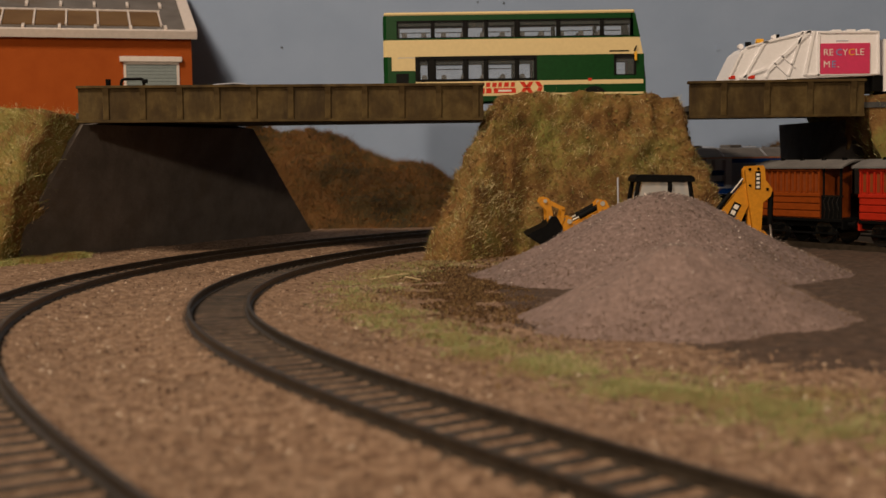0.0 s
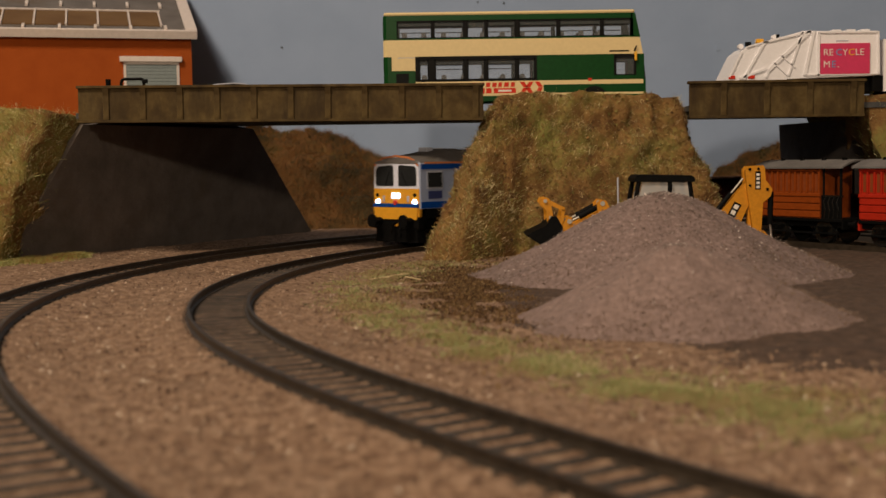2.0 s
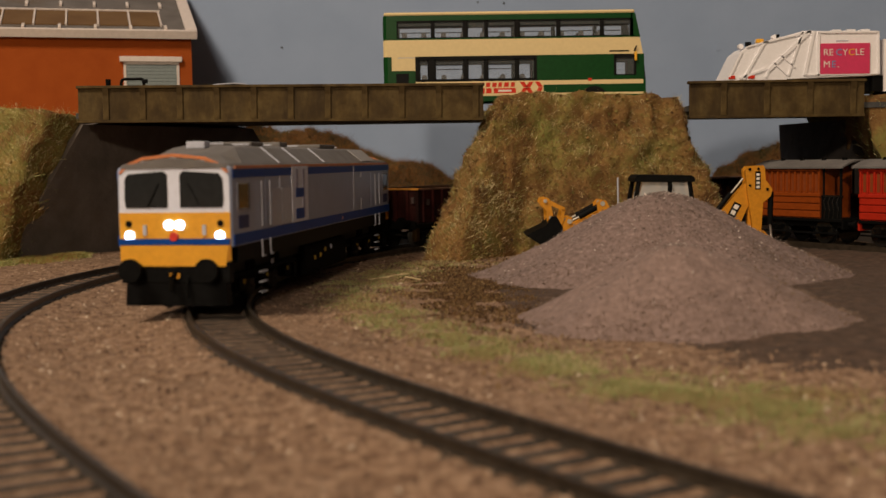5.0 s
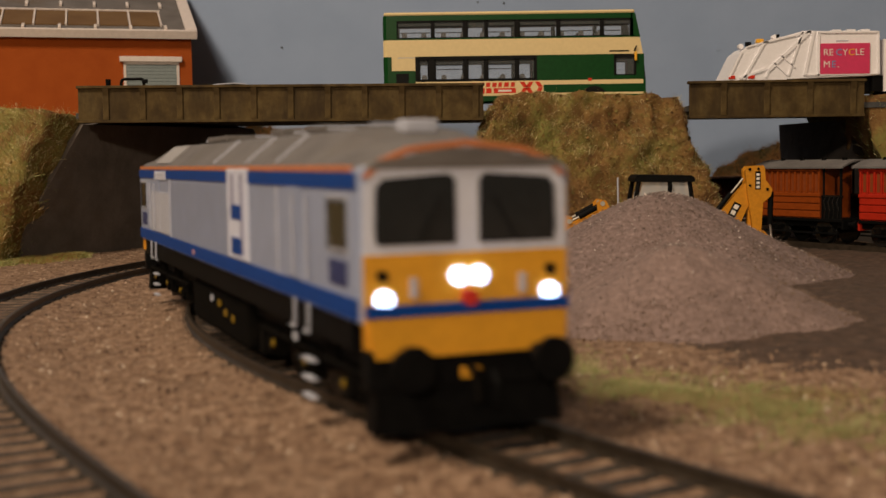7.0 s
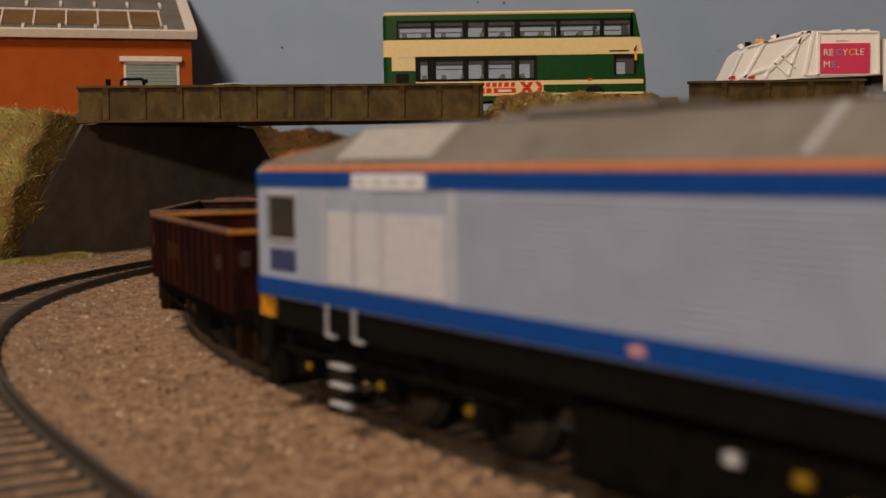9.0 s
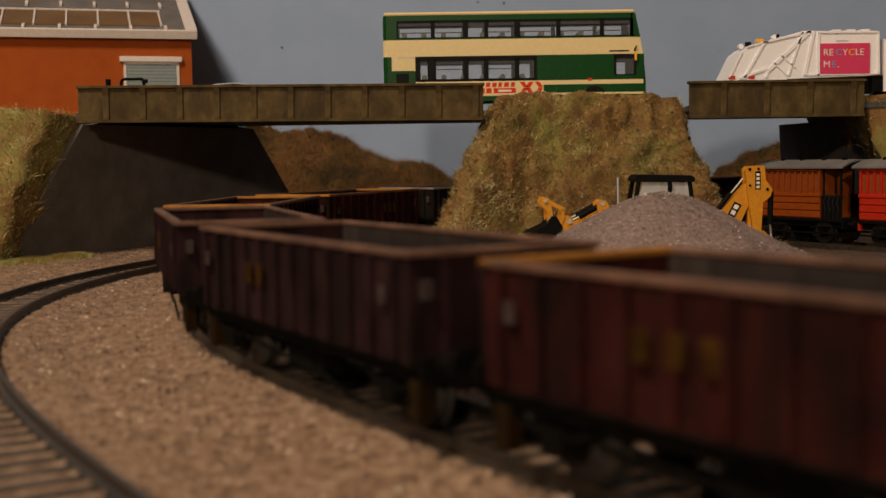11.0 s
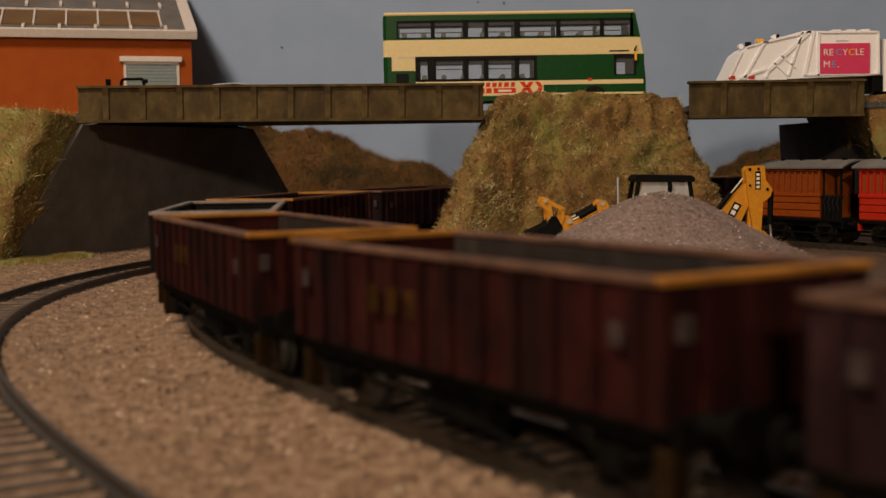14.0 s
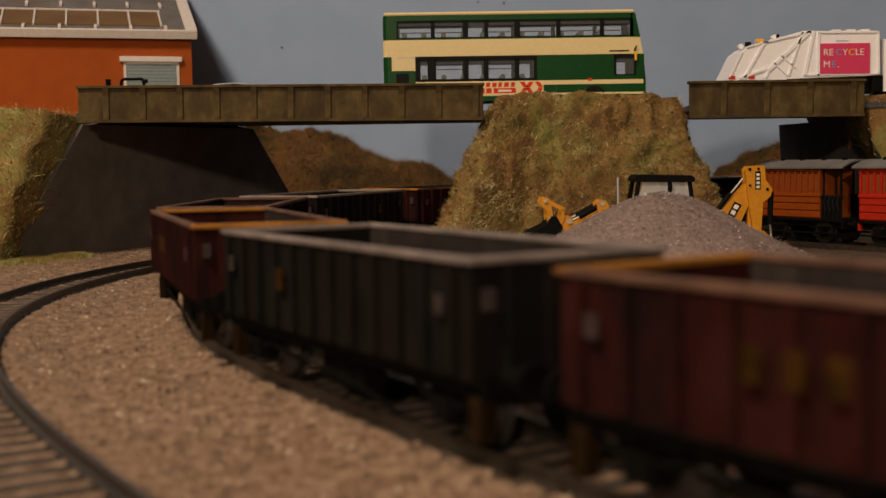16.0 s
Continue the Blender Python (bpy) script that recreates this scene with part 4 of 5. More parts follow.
def wagon(paint, rim, ends, label, marks):
    t = thing("open_wagon", label, "wagon", "train of open wagons")
    L, W, Z0, Z1 = 47.5, 17.2, 12.4, 28.5
    part("floor", box(B(), -L + 1, L - 1, -W + 1, W - 1, 11.6, 13.0), INSIDE, t, "rusty wagon floor")
    for e in (-1, 1):
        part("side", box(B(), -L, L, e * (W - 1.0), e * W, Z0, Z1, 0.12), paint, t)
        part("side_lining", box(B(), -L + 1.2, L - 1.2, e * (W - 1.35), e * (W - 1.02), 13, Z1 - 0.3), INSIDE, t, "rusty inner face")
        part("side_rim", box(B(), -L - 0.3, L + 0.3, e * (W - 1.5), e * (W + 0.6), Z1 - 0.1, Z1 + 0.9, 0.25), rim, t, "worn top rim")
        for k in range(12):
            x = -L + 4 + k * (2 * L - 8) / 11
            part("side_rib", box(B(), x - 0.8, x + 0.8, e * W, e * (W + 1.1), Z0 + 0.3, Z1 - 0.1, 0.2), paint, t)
        part("sole_bar", box(B(), -L, L, e * 13.5, e * 15.4, 9.4, 12.3, 0.2), DIRTY, t, "dirty black sole bar")
        for x in (-36, 36):
            hb = B()
            prism(hb, [(x - 6, 9.4), (x + 6, 9.4), (x + 3, 4.0), (x - 3, 4.0)], "y", e * 12.0, e * 13.8)
            box(hb, x - 2.2, x + 2.2, e * 13.4, e * 15.6, 4.4, 8.4, 0.3)
            tube(hb, [(x - 9, e * 14.4, 9.0), (x - 4, e * 14.6, 7.2), (x + 4, e * 14.6, 7.2), (x + 9, e * 14.4, 9.0)], 0.6)
            part("axle_guard", hb, DIRTY, t, "dirty axle guard and spring")
        part("brake_lever", tube(B(), [(-26, e * 15.6, 8), (10, e * 15.8, 6), (24, e * 15.8, 3.6)], 0.4), DIRTY, t, "grimy brake lever")
        part("brake_gear", box(B(), -9, 7, e * 9, e * 13.6, 4.0, 9.4, 0.4), DIRTY, t)
        part("end_plate", box(B(), -L - 0.1, -L + 3, e * 13.2, e * 15.9, 3.4, 9.6, 0.2), CORNER, t, "dark brown corner step")
        part("end_plate", box(B(), L - 3, L + 0.1, e * 13.2, e * 15.9, 3.4, 9.6, 0.2), CORNER, t, "dark brown corner step")
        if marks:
            part("data_panel", box(B(), L - 8, L - 5.8, e * (W + 1.0), e * (W + 1.2), 21, 24), DARKGREY, t, "dark grey data panel")
            part("data_panel", box(B(), -L + 5.6, -L + 7.8, e * (W + 1.0), e * (W + 1.2), 21.5, 24.5), DARKGREY, t, "dark grey data panel")
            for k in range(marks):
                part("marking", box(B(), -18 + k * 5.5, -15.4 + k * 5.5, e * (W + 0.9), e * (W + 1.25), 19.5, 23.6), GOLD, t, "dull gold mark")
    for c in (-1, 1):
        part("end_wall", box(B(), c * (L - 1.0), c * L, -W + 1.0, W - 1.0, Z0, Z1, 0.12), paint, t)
        part("end_rim", box(B(), c * (L - 1.5), c * (L + 0.6), -W - 0.6, W + 0.6, Z1 - 0.1, Z1 + 0.95, 0.25), ends, t, "worn end rim")
        for y in (-11, -4, 4, 11):
            part("end_rib", box(B(), c * L, c * (L + 0.9), y - 0.8, y + 0.8, Z0 + 0.3, Z1 - 0.1, 0.2), paint, t)
        part("end_beam", box(B(), c * (L - 1), c * (L + 0.6), -15.6, 15.6, 9.2, 13.4, 0.2), DIRTY, t, "dirty end beam")
        for y in (-11.4, 11.4):
            part("buffer", cyl(cyl(B(), (c * L, y, 12.4), (c * (L + 6), y, 12.4), 1.5, 12), (c * (L + 6), y, 12.4), (c * (L + 7), y, 12.4), 3.0, 16), DIRTY, t, "dirty buffer")
        part("coupling", box(B(), c * (L - 2), c * (L + 9.0), -1.2, 1.2, 6.5, 8.0, 0.3), BLACK, t)
        for e in (-1, 1):
            part("lamp_bracket", box(B(), c * L, c * (L + 1.2), e * 14.5 - 0.8, e * 14.5 + 0.8, 22, 25), DARKGREY, t)
        wheelset(t, c * 36, 6.1)
    return t


WAGON_PITCH, FIRST = 113.4, 184.0


def make_train():
    loco = engine()
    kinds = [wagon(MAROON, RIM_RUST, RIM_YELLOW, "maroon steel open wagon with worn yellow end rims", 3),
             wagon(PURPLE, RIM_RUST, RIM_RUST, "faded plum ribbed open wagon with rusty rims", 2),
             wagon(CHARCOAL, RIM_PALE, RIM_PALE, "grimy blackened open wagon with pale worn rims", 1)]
    order = [0, 1, 1, 0, 0, 2, 0, 1, 2, 0, 1, 2, 0, 1]
    cars, used = [], set()
    for k in order:
        if k not in used:
            used.add(k)
            cars.append(kinds[k])
        else:
            cp = copy_thing(kinds[k], Matrix())
            for ch in cp.children:
                if ch.name.startswith("wheelset"):
                    WHEELS.append((ch, 36 if ch.location.x > 0 else -36, 6.1))
            cars.append(cp)
    return loco, cars


def motions():
    """The train runs round the curve; every wheel rolls as far as the train goes."""
    steps = [i * 0.25 for i in range(65)]
    walk(LOCO, [(t, on_bogies(run(t), 80)) for t in steps])
    for i, car in enumerate(CARS):
        walk(car, [(t, on_bogies(run(t) - FIRST - i * WAGON_PITCH, 36)) for t in steps])
    fine = [i * 0.1 for i in range(161)]
    for ob, x, r in WHEELS:
        walk(ob, [(t, at(x, 0, r) @ Matrix.Rotation((run(t) - run(0)) / (r + 0.3), 4, "Y")) for t in fine])


# ---------------- road vehicles ----------------
BUS_GREEN = plain("deep_green_bus_paint", (0.006, 0.05, 0.011), 0.35, v=0.1, spec=0.08)
CREAM = plain("cream_bus_paint", (0.70, 0.55, 0.29), 0.45, v=0.03, spec=0.2)
TRIM = plain("black_window_trim", (0.008, 0.008, 0.008), 0.5, v=0.2, spec=0.06)
PANE = glass("clear_model_glazing", (0.7, 0.75, 0.78), 0.05)
SEAT = plain("dull_seat_plastic", (0.06, 0.058, 0.062), 0.7)
SIGNRED = plain("vivid_red_lettering", (0.58, 0.03, 0.012), 0.5, spec=0.15)
AMBER = plain("amber_plastic", (0.8, 0.4, 0.02), 0.4)
RUBBER = plain("black_rubber", (0.013, 0.013, 0.013), 0.9, v=0.3, spec=0.1)
TRUCK_WHITE = plain("off_white_plastic", (0.84, 0.82, 0.86), 0.55, v=0.03)
PINK = plain("raspberry_sign_paint", (0.62, 0.035, 0.12), 0.45, v=0.04)
SKYBLUE = plain("blue_letter_paint", (0.10, 0.30, 0.55), 0.5)
LETTER = plain("white_letter_paint", (0.75, 0.68, 0.62), 0.5)


def lettering(body, size, mat, parent, place, depth=0.08):
    c = bpy.data.curves.new("lettering", "FONT")
    c.body, c.size, c.extrude = body, size * MM, depth * MM
    c.align_x, c.offset = "LEFT", 0.0
    ob = new("lettering", c)
    me = bpy.data.meshes.new_from_object(ob)
    bpy.data.objects.remove(ob)
    me.materials.clear()
    me.materials.append(mat)
    ob = new("lettering", me)
    ob.parent = parent
    ob.matrix_basis = place @ pose(0, 0, 0, 90, 0, 0)
    return ob


def road_wheel(parent, x, y, r, w, hub=PALE, name="wheel"):
    wh = part(name, cyl(B(), (0, -w / 2, 0), (0, w / 2, 0), r, 24), RUBBER, parent, "black tyre")
    wh.matrix_basis = at(x, y, r)
    part("hub", cyl(B(), (0, -w / 2 - 0.15, 0), (0, w / 2 + 0.15, 0), r * 0.55, 16), hub, wh, "plain wheel hub")
    return wh


def panel_strip(name, x0, x1, z0, z1, y, s, mat, parent, label="", thick=0.9):
    """A piece of a vehicle's side: the outer face at y, its body inward."""
    return part(name, box(B(), x0, x1, y, y - s * thick, z0, z1, 0.08), mat, parent, label)


def bus():
    t = thing("double_decker_bus", "green and cream double-decker bus on the bridge road", "bus", m=at(-31.8, 697, 69.6))
    L, HW = 147.0, 16.5
    up = [(7.7, 27.3), (28.2, 45.2), (47.0, 57.2), (58.2, 74.0), (76.0, 97.4), (98.6, 121.8), (123.0, 138.5)]
    low = [(19.6, 25.2), (28.7, 45.2), (47.0, 56.6), (58.2, 74.0), (75.4, 84.8)]
    driver = [(129.8, 140.8)]

    def side(s):
        y = s * HW
        g = lambda n, *a, **k: panel_strip(n, *a[:4], y, s, a[4], t, *a[5:])
        g("skirt_panel", 4.5, 17.8, 6.0, 23.5, BUS_GREEN, "green side panel")
        g("skirt_panel", 17.8, 88, 6.0, 14.8, BUS_GREEN)
        g("skirt_panel", 88, L - 1.5, 6.0, 14.8, BUS_GREEN)
        g("cream_line", 17.8, L - 1.5, 14.8, 17.2, CREAM, "cream waist line")
        panel_strip("cream_sill", 48, L - 1.5, 9.0, 10.2, y + s * 0.12, s, CREAM, t, "cream sill line", 0.4)
        g("rear_quarter", 4.5, 17.8, 23.5, 31.3, CREAM, "cream rear quarter")
        g("lower_body", 17.8, 86.0, 17.2, 18.2, TRIM)
        g("lower_body", 17.8, 86.0, 29.8, 31.3, TRIM)
        g("green_panel", 86.0, 129.0, 17.2, 31.3, BUS_GREEN, "plain dark green side panel")
        g("green_panel", 141.6, L - 1.0, 17.2, 31.3, BUS_GREEN)
        g("green_panel", 129.0, 141.6, 17.2, 19.6, BUS_GREEN)
        g("green_panel", 129.0, 141.6, 30.0, 31.3, TRIM)
        g("cream_band", 4.5, L - 4.2, 31.3, 40.6, CREAM, "broad cream band")
        g("upper_body", 2.6, L - 6.0, 40.6, 41.4, BUS_GREEN)
        g("upper_body", 2.6, L - 7.4, 51.2, 54.0, BUS_GREEN)
        for wins, z0, z1, a0, a1 in ((low, 18.2, 29.8, 17.8, 86.0), (up, 41.4, 51.2, 2.6, L - 7.0), (driver, 19.6, 30.0, 129.0, 141.6)):
            last = a0
            for xa, xb in wins + [(a1, a1)]:
                if xa - last > 0.2:
                    g("pillar", last, xa, z0, z1, TRIM if last > 3 else BUS_GREEN)
                last = xb
            for xa, xb in wins:
                pn = part("window_pane", box(B(), xa - 0.2, xb + 0.2, y - s * 0.35, y - s * 0.5, z0 - 0.2, z1 + 0.2), PANE, t, "clear window pane")
                fr = B()
                for q in ((xa, xb, z0, z0 + 0.5), (xa, xb, z1 - 0.9, z1), (xa, xa + 0.6, z0, z1), (xb - 0.6, xb, z0, z1)):
                    box(fr, q[0], q[1], y + s * 0.1, y - s * 0.5, q[2], q[3])
                part("frame", fr, TRIM, pn)
                if xb - xa > 14:
                    part("vent_bar", box(B(), xa + 1, xb - 1, y - s * 0.1, y - s * 0.6, z1 - 3.6, z1 - 3.1), TRIM, pn)
    side(-1), side(1)
    for x, m in ((0.0, BUS_GREEN),):
        part("rear_end", box(B(), 0, 1.6, -HW + 1.2, HW - 1.2, 6, 31, 0.3), m, t, "green rear end")
        part("rear_band", box(B(), 0, 1.6, -HW + 1.2, HW - 1.2, 31, 40.6, 0.3), CREAM, t)
        part("rear_top", box(B(), 0, 1.6, -HW + 1.2, HW - 1.2, 40.6, 54, 0.3), BUS_GREEN, t)
        part("rear_window", box(B(), -0.2, 0.3, -HW + 3, HW - 3, 42.4, 51.4, 0.1), DARKGLASS, t, "dark rear window")
        part("rear_window", box(B(), -0.2, 0.3, -HW + 3, HW - 3, 24.0, 31.0, 0.1), DARKGLASS, t, "dark rear window")
    for s in (-1, 1):
        part("rear_corner", prism(B(), [(0.2, s * (HW - 1.3)), (1.6, s * (HW - 1.3)), (4.6, s * (HW - 0.9)), (4.6, s * HW), (2.4, s * HW), (0.8, s * (HW - 0.5))], "z", 6, 31.3), BUS_GREEN, t)
        part("rear_corner", prism(B(), [(0.2, s * (HW - 1.3)), (1.6, s * (HW - 1.3)), (4.6, s * (HW - 0.9)), (4.6, s * HW), (2.4, s * HW), (0.8, s * (HW - 0.5))], "z", 31.3, 40.6), CREAM, t)
        part("rear_corner", prism(B(), [(0.2, s * (HW - 1.3)), (1.6, s * (HW - 1.3)), (2.7, s * (HW - 0.9)), (2.7, s * HW), (1.8, s * HW), (0.8, s * (HW - 0.5))], "z", 40.6, 54), BUS_GREEN, t)
    part("front_end", prism(B(), [(L - 1.5, 6), (L, 6.4), (L - 0.2, 17.4), (L - 1.8, 17.4)], "y", -HW + 0.1, HW - 0.1), BUS_GREEN, t, "green front end")
    part("windscreen", prism(B(), [(L - 1.5, 17.4), (L - 0.4, 17.4), (L - 1.6, 31.0), (L - 2.4, 31.0)], "y", -HW + 0.5, HW - 0.5), DARKGLASS, t, "dark windscreen")
    part("front_band", prism(B(), [(L - 4.3, 31.0), (L - 1.6, 31.0), (L - 3.4, 40.4), (L - 6.0, 40.6)], "y", -HW + 0.1, HW - 0.1), CREAM, t, "cream front band")
    part("upper_windscreen", prism(B(), [(L - 6.0, 40.6), (L - 3.4, 40.6), (L - 6.0, 53), (L - 7.6, 53)], "y", -HW + 0.5, HW - 0.5), DARKGLASS, t, "dark upper windscreen")
    for s in (-1, 1):
        part("front_pillar", prism(B(), [(L - 8.4, 41.0), (L - 3.2, 40.6), (L - 6.0, 54), (L - 8.4, 54)], "y", s * (HW - 0.8), s * HW), BUS_GREEN, t)
        part("front_pillar", prism(B(), [(L - 4.0, 17.2), (L - 0.2, 17.2), (L - 1.5, 31.2), (L - 3.2, 31.2)], "y", s * (HW - 0.7), s * (HW - 0.05)), TRIM, t)
    part("roof", box(B(), 0.4, L - 6.2, -HW + 0.2, HW - 0.2, 54, 56, 0.9), CREAM, t, "cream roof")
    for x in (91, 121):
        part("roof_hatch", box(B(), x, x + 7, -5, 5, 55.9, 57.2, 0.4), CREAM, t, "raised roof hatch")
    part("lower_deck", box(B(), 2, L - 2, -HW + 1, HW - 1, 8, 9.5), SEAT, t)
    part("upper_deck", box(B(), 2, L - 6, -HW + 1, HW - 1, 31.6, 33.0), SEAT, t)
    for x in range(10, 130, 11):
        for y in (-10, 10):
            part("seat_back", prism(B(), [(x, 33), (x + 4, 33), (x + 3.2, 44.2), (x + 1.6, 45.0), (x + 0.4, 44.2)], "y", y - 5, y + 5), SEAT, t, "dull grey seat back")
            if 18 < x < 84:
                part("seat_back", prism(B(), [(x, 9.5), (x + 4, 9.5), (x + 3.2, 20.6), (x + 1.6, 21.4), (x + 0.4, 20.6)], "y", y - 5, y + 5), SEAT, t)
    for x in (33, 118):
        for s in (-1, 1):
            road_wheel(t, x, s * (HW - 2.6), 6.4, 4.4)
            part("wheel_arch", prism(B(), [(x + 7.6 * math.cos(a * math.pi / 10), 6.2 + 7.6 * math.sin(a * math.pi / 10)) for a in range(11)], "y", s * (HW - 0.5), s * (HW + 0.1)), TRIM, t, "dark wheel arch")
    # lettering band: bars in place of a company's name
    y = -HW - 0.1
    part("logo_ground", box(B(), 48, 89.5, y, y + 0.5, 9.9, 16.9), CREAM, t, "cream panel behind red marks")
    for x, w in ((49, 3.0), (53, 3.0), (57, 2.8), (60.6, 2.8), (64, 2.4), (67.2, 3.0), (71, 2.6)):
        part("red_bar", prism(B(), [(x, 13.9), (x + w * 0.85, 13.9), (x + w, 16.4), (x + w * 0.15, 16.4)], "y", y - 0.12, y), SIGNRED, t, "red bar")
    part("red_block", box(B(), 61.5, 74, y - 0.12, y, 10.4, 13.2), SIGNRED, t, "red block")
    for x, w in ((53.5, 3), (57.3, 3)):
        part("red_bar", box(B(), x, x + w, y - 0.12, y, 10.4, 13.2), SIGNRED, t)
    part("pale_bar", box(B(), 64, 71.5, y - 0.2, y - 0.1, 11.2, 12.3), LETTER, t, "pale bar")
    for x, d in ((76.5, 1), (81.0, -1), (85.0, 1)):
        part("red_slash", prism(B(), [(x, 10.4), (x + 2.6, 10.4), (x + 2.6 + d * 1.6, 13.3), (x + d * 1.6, 13.3)], "y", y - 0.12, y), SIGNRED, t, "slanting red bar")
        part("red_slash", prism(B(), [(x + d * 1.6, 13.6), (x + 2.6 + d * 1.6, 13.6), (x + 2.6 - d * 0.4, 16.6), (x - d * 0.4, 16.6)], "y", y - 0.12, y), SIGNRED, t)
    part("name_bar", box(B(), 126.5, 137.5, y - 0.05, y + 0.2, 32.6, 33.4), TRIM, t, "thin dark bar")
    part("mirror", tube(B(), [(L - 6.5, -HW - 0.1, 33), (L - 5.6, -HW - 1.5, 35.5)], 0.45), BLACK, t)
    part("mirror_shell", box(B(), L - 6.6, L - 5.2, -HW - 2, -HW - 0.3, 27.5, 32.4, 0.4), AMBER, t, "amber mirror shell")
    part("side_repeater", box(B(), 114.5, 116.5, y, y + 0.4, 16.6, 18.2), SIGNRED, t)
    part("engine_grille", box(B(), 7, 14, y, y + 0.4, 15, 22), TRIM, t, "dark engine grille")
    part("panel_seam", box(B(), 8, 17.6, y, y + 0.3, 30.6, 30.9), PALE, t)


def truck():
    t = thing("refuse_truck", "white plastic refuse truck with a raspberry side sign", "truck", m=at(158.3, 680, 69))
    W = 31
    prof = [(2, 14), (2.3, 17), (9.6, 31.7), (13.6, 34.8), (21.8, 36.9), (31.0, 39.6), (35.8, 40.7), (44.2, 43.0), (87.1, 42.6), (88, 18.3), (82.3, 17.8), (36.5, 16.6), (30, 14)]
    part("body", prism(B(), prof, "y", 0, W), TRUCK_WHITE, t)

    def bar(x0, z0, x1, z1, w=1.3, n="rib"):
        d = Vector((x1 - x0, z1 - z0)).normalized()
        a = Vector((-d.y, d.x)) * w / 2
        part(n, prism(B(), [(x0 - a.x, z0 - a.y), (x1 - a.x, z1 - a.y), (x1 + a.x, z1 + a.y), (x0 + a.x, z0 + a.y)], "y", -0.8, 0.1), TRUCK_WHITE, t)
    bar(23.1, 37.4, 11.4, 16.8), bar(48.5, 43.0, 25.3, 21.4, 1.8), bar(50.5, 43.0, 45.6, 18.3, 1.5), bar(44.2, 42.6, 36.4, 18.5, 1.0), bar(8.9, 17.2, 24.1, 22.4)
    bar(25.3, 21.4, 24.0, 17.5, 1.0), bar(3.4, 18, 10.2, 32, 1.2), bar(23.1, 37.2, 49, 42.8, 1.2), bar(32, 30, 40, 23, 0.8), bar(28, 26, 36, 18.5, 0.8), bar(13, 34.5, 25, 37.6, 0.9)
    bar(53.2, 42, 53.2, 18.2, 1.2), bar(86.6, 42, 86.9, 19, 1.0), bar(53, 42.2, 86.8, 42.0, 1.0), bar(46, 18.6, 87.6, 18.9, 0.9)
    for x in (61, 69, 77):
        part("roof_rib", box(B(), x, x + 5, 0, W, 42.4, 43.6, 0.3), TRUCK_WHITE, t)
    for x, z in ((11, 35.4), (21, 37.9), (30, 40.3)):
        part("roof_lamp", cyl(B(), (x, 4, z), (x, 8, z), 1.5, 12), TRUCK_WHITE, t)
    part("beacon", box(B(), 14, 17, 5, 8, 35.6, 38.0, 0.4), BLACK, t, "dark roof box")
    part("beacon", box(B(), 19.5, 23.5, 3, 6, 37.2, 39.4, 0.4), AMBER, t, "amber lamp")
    part("beacon", box(B(), 30.6, 32.4, 3, 6, 39.6, 41.8, 0.4), BLACK, t)
    for x in (3, 14):
        part("tail_lamp", box(B(), x, x + 3.6, -0.7, 0.2, 17.0, 18.8, 0.2), SIGNRED, t, "red tail lamp")
    part("sign", box(B(), 54.2, 81.8, -1.0, 0.05, 18.9, 35.9, 0.1), PINK, t, "raspberry sign panel with white words")
    y = -1.15
    lettering("RE", 5.2, LETTER, t, at(55.6, y, 29.2))
    lettering("C", 5.2, SKYBLUE, t, at(62.6, y, 29.2))
    lettering("Y", 5.2, LETTER, t, at(66.3, y, 29.2))
    lettering("C", 5.2, AMBER, t, at(69.6, y, 29.2))
    lettering("LE", 5.2, LETTER, t, at(73.4, y, 29.2))
    lettering("M", 5.2, LETTER, t, at(55.6, y, 22.6))
    lettering("E", 5.2, SKYBLUE, t, at(60.2, y, 22.6))
    lettering(".", 5.2, LETTER, t, at(63.6, y, 22.6))
    part("vent_slot", box(B(), 63, 70, -0.2, 0.1, 37.0, 37.6), PALE, t)
    part("chassis", box(B(), 20, 112, 6, 25, 9, 16, 0.4), BLACK, t, "black chassis")
    part("cab", prism(B(), [(90, 9), (112, 9), (113, 20), (110.5, 36), (108, 38), (90, 38)], "y", 0.5, W - 0.5), TRUCK_WHITE, t, "white cab")
    part("cab_window", prism(B(), [(92, 23), (107, 23), (106, 33.5), (92, 33.5)], "y", 0.2, 0.7), DARKGLASS, t, "dark cab window")
    part("wheel_shade", box(B(), 84, 100, 1, 30, 9, 18, 0.4), BLACK, t, "black wheel housing")
    for x in (36, 52, 99):
        for yy in (3.2, W - 3.2):
            road_wheel(t, x, yy, 6.6, 5)


def car():
    t = thing("parked_car", "dark car with a silver roof edge on the bridge road", "car", m=at(-113, 655, 69))
    t.scale = (1.0, 1.0, 0.88)
    part("body", prism(B(), [(-27, 4), (-27, 9), (-24, 11.2), (-12, 12), (15, 12), (26, 10), (28, 7), (28, 4)], "y", -11.5, 11.5), BLACK, t)
    part("cabin", shell(B(), [[(-16, y, 11.8), (-8, y * 0.86, 17.6), (4, y * 0.86, 18.4), (10, y * 0.88, 17.4), (18, y, 11.8)] for y in (-10.8, 10.8)]), DARKGLASS, t, "dark glazed cabin")
    part("roof", prism(B(), [(-11, 17.3), (-6, 18.5), (3, 19.0), (9, 18.4), (13, 16.4), (9, 17.9), (3, 18.4), (-6, 17.9)], "y", -9.6, 9.6), PALE, t, "silver roof")
    for x in (-17, 17):
        for y in (-10, 10):
            road_wheel(t, x, y, 4.2, 3)


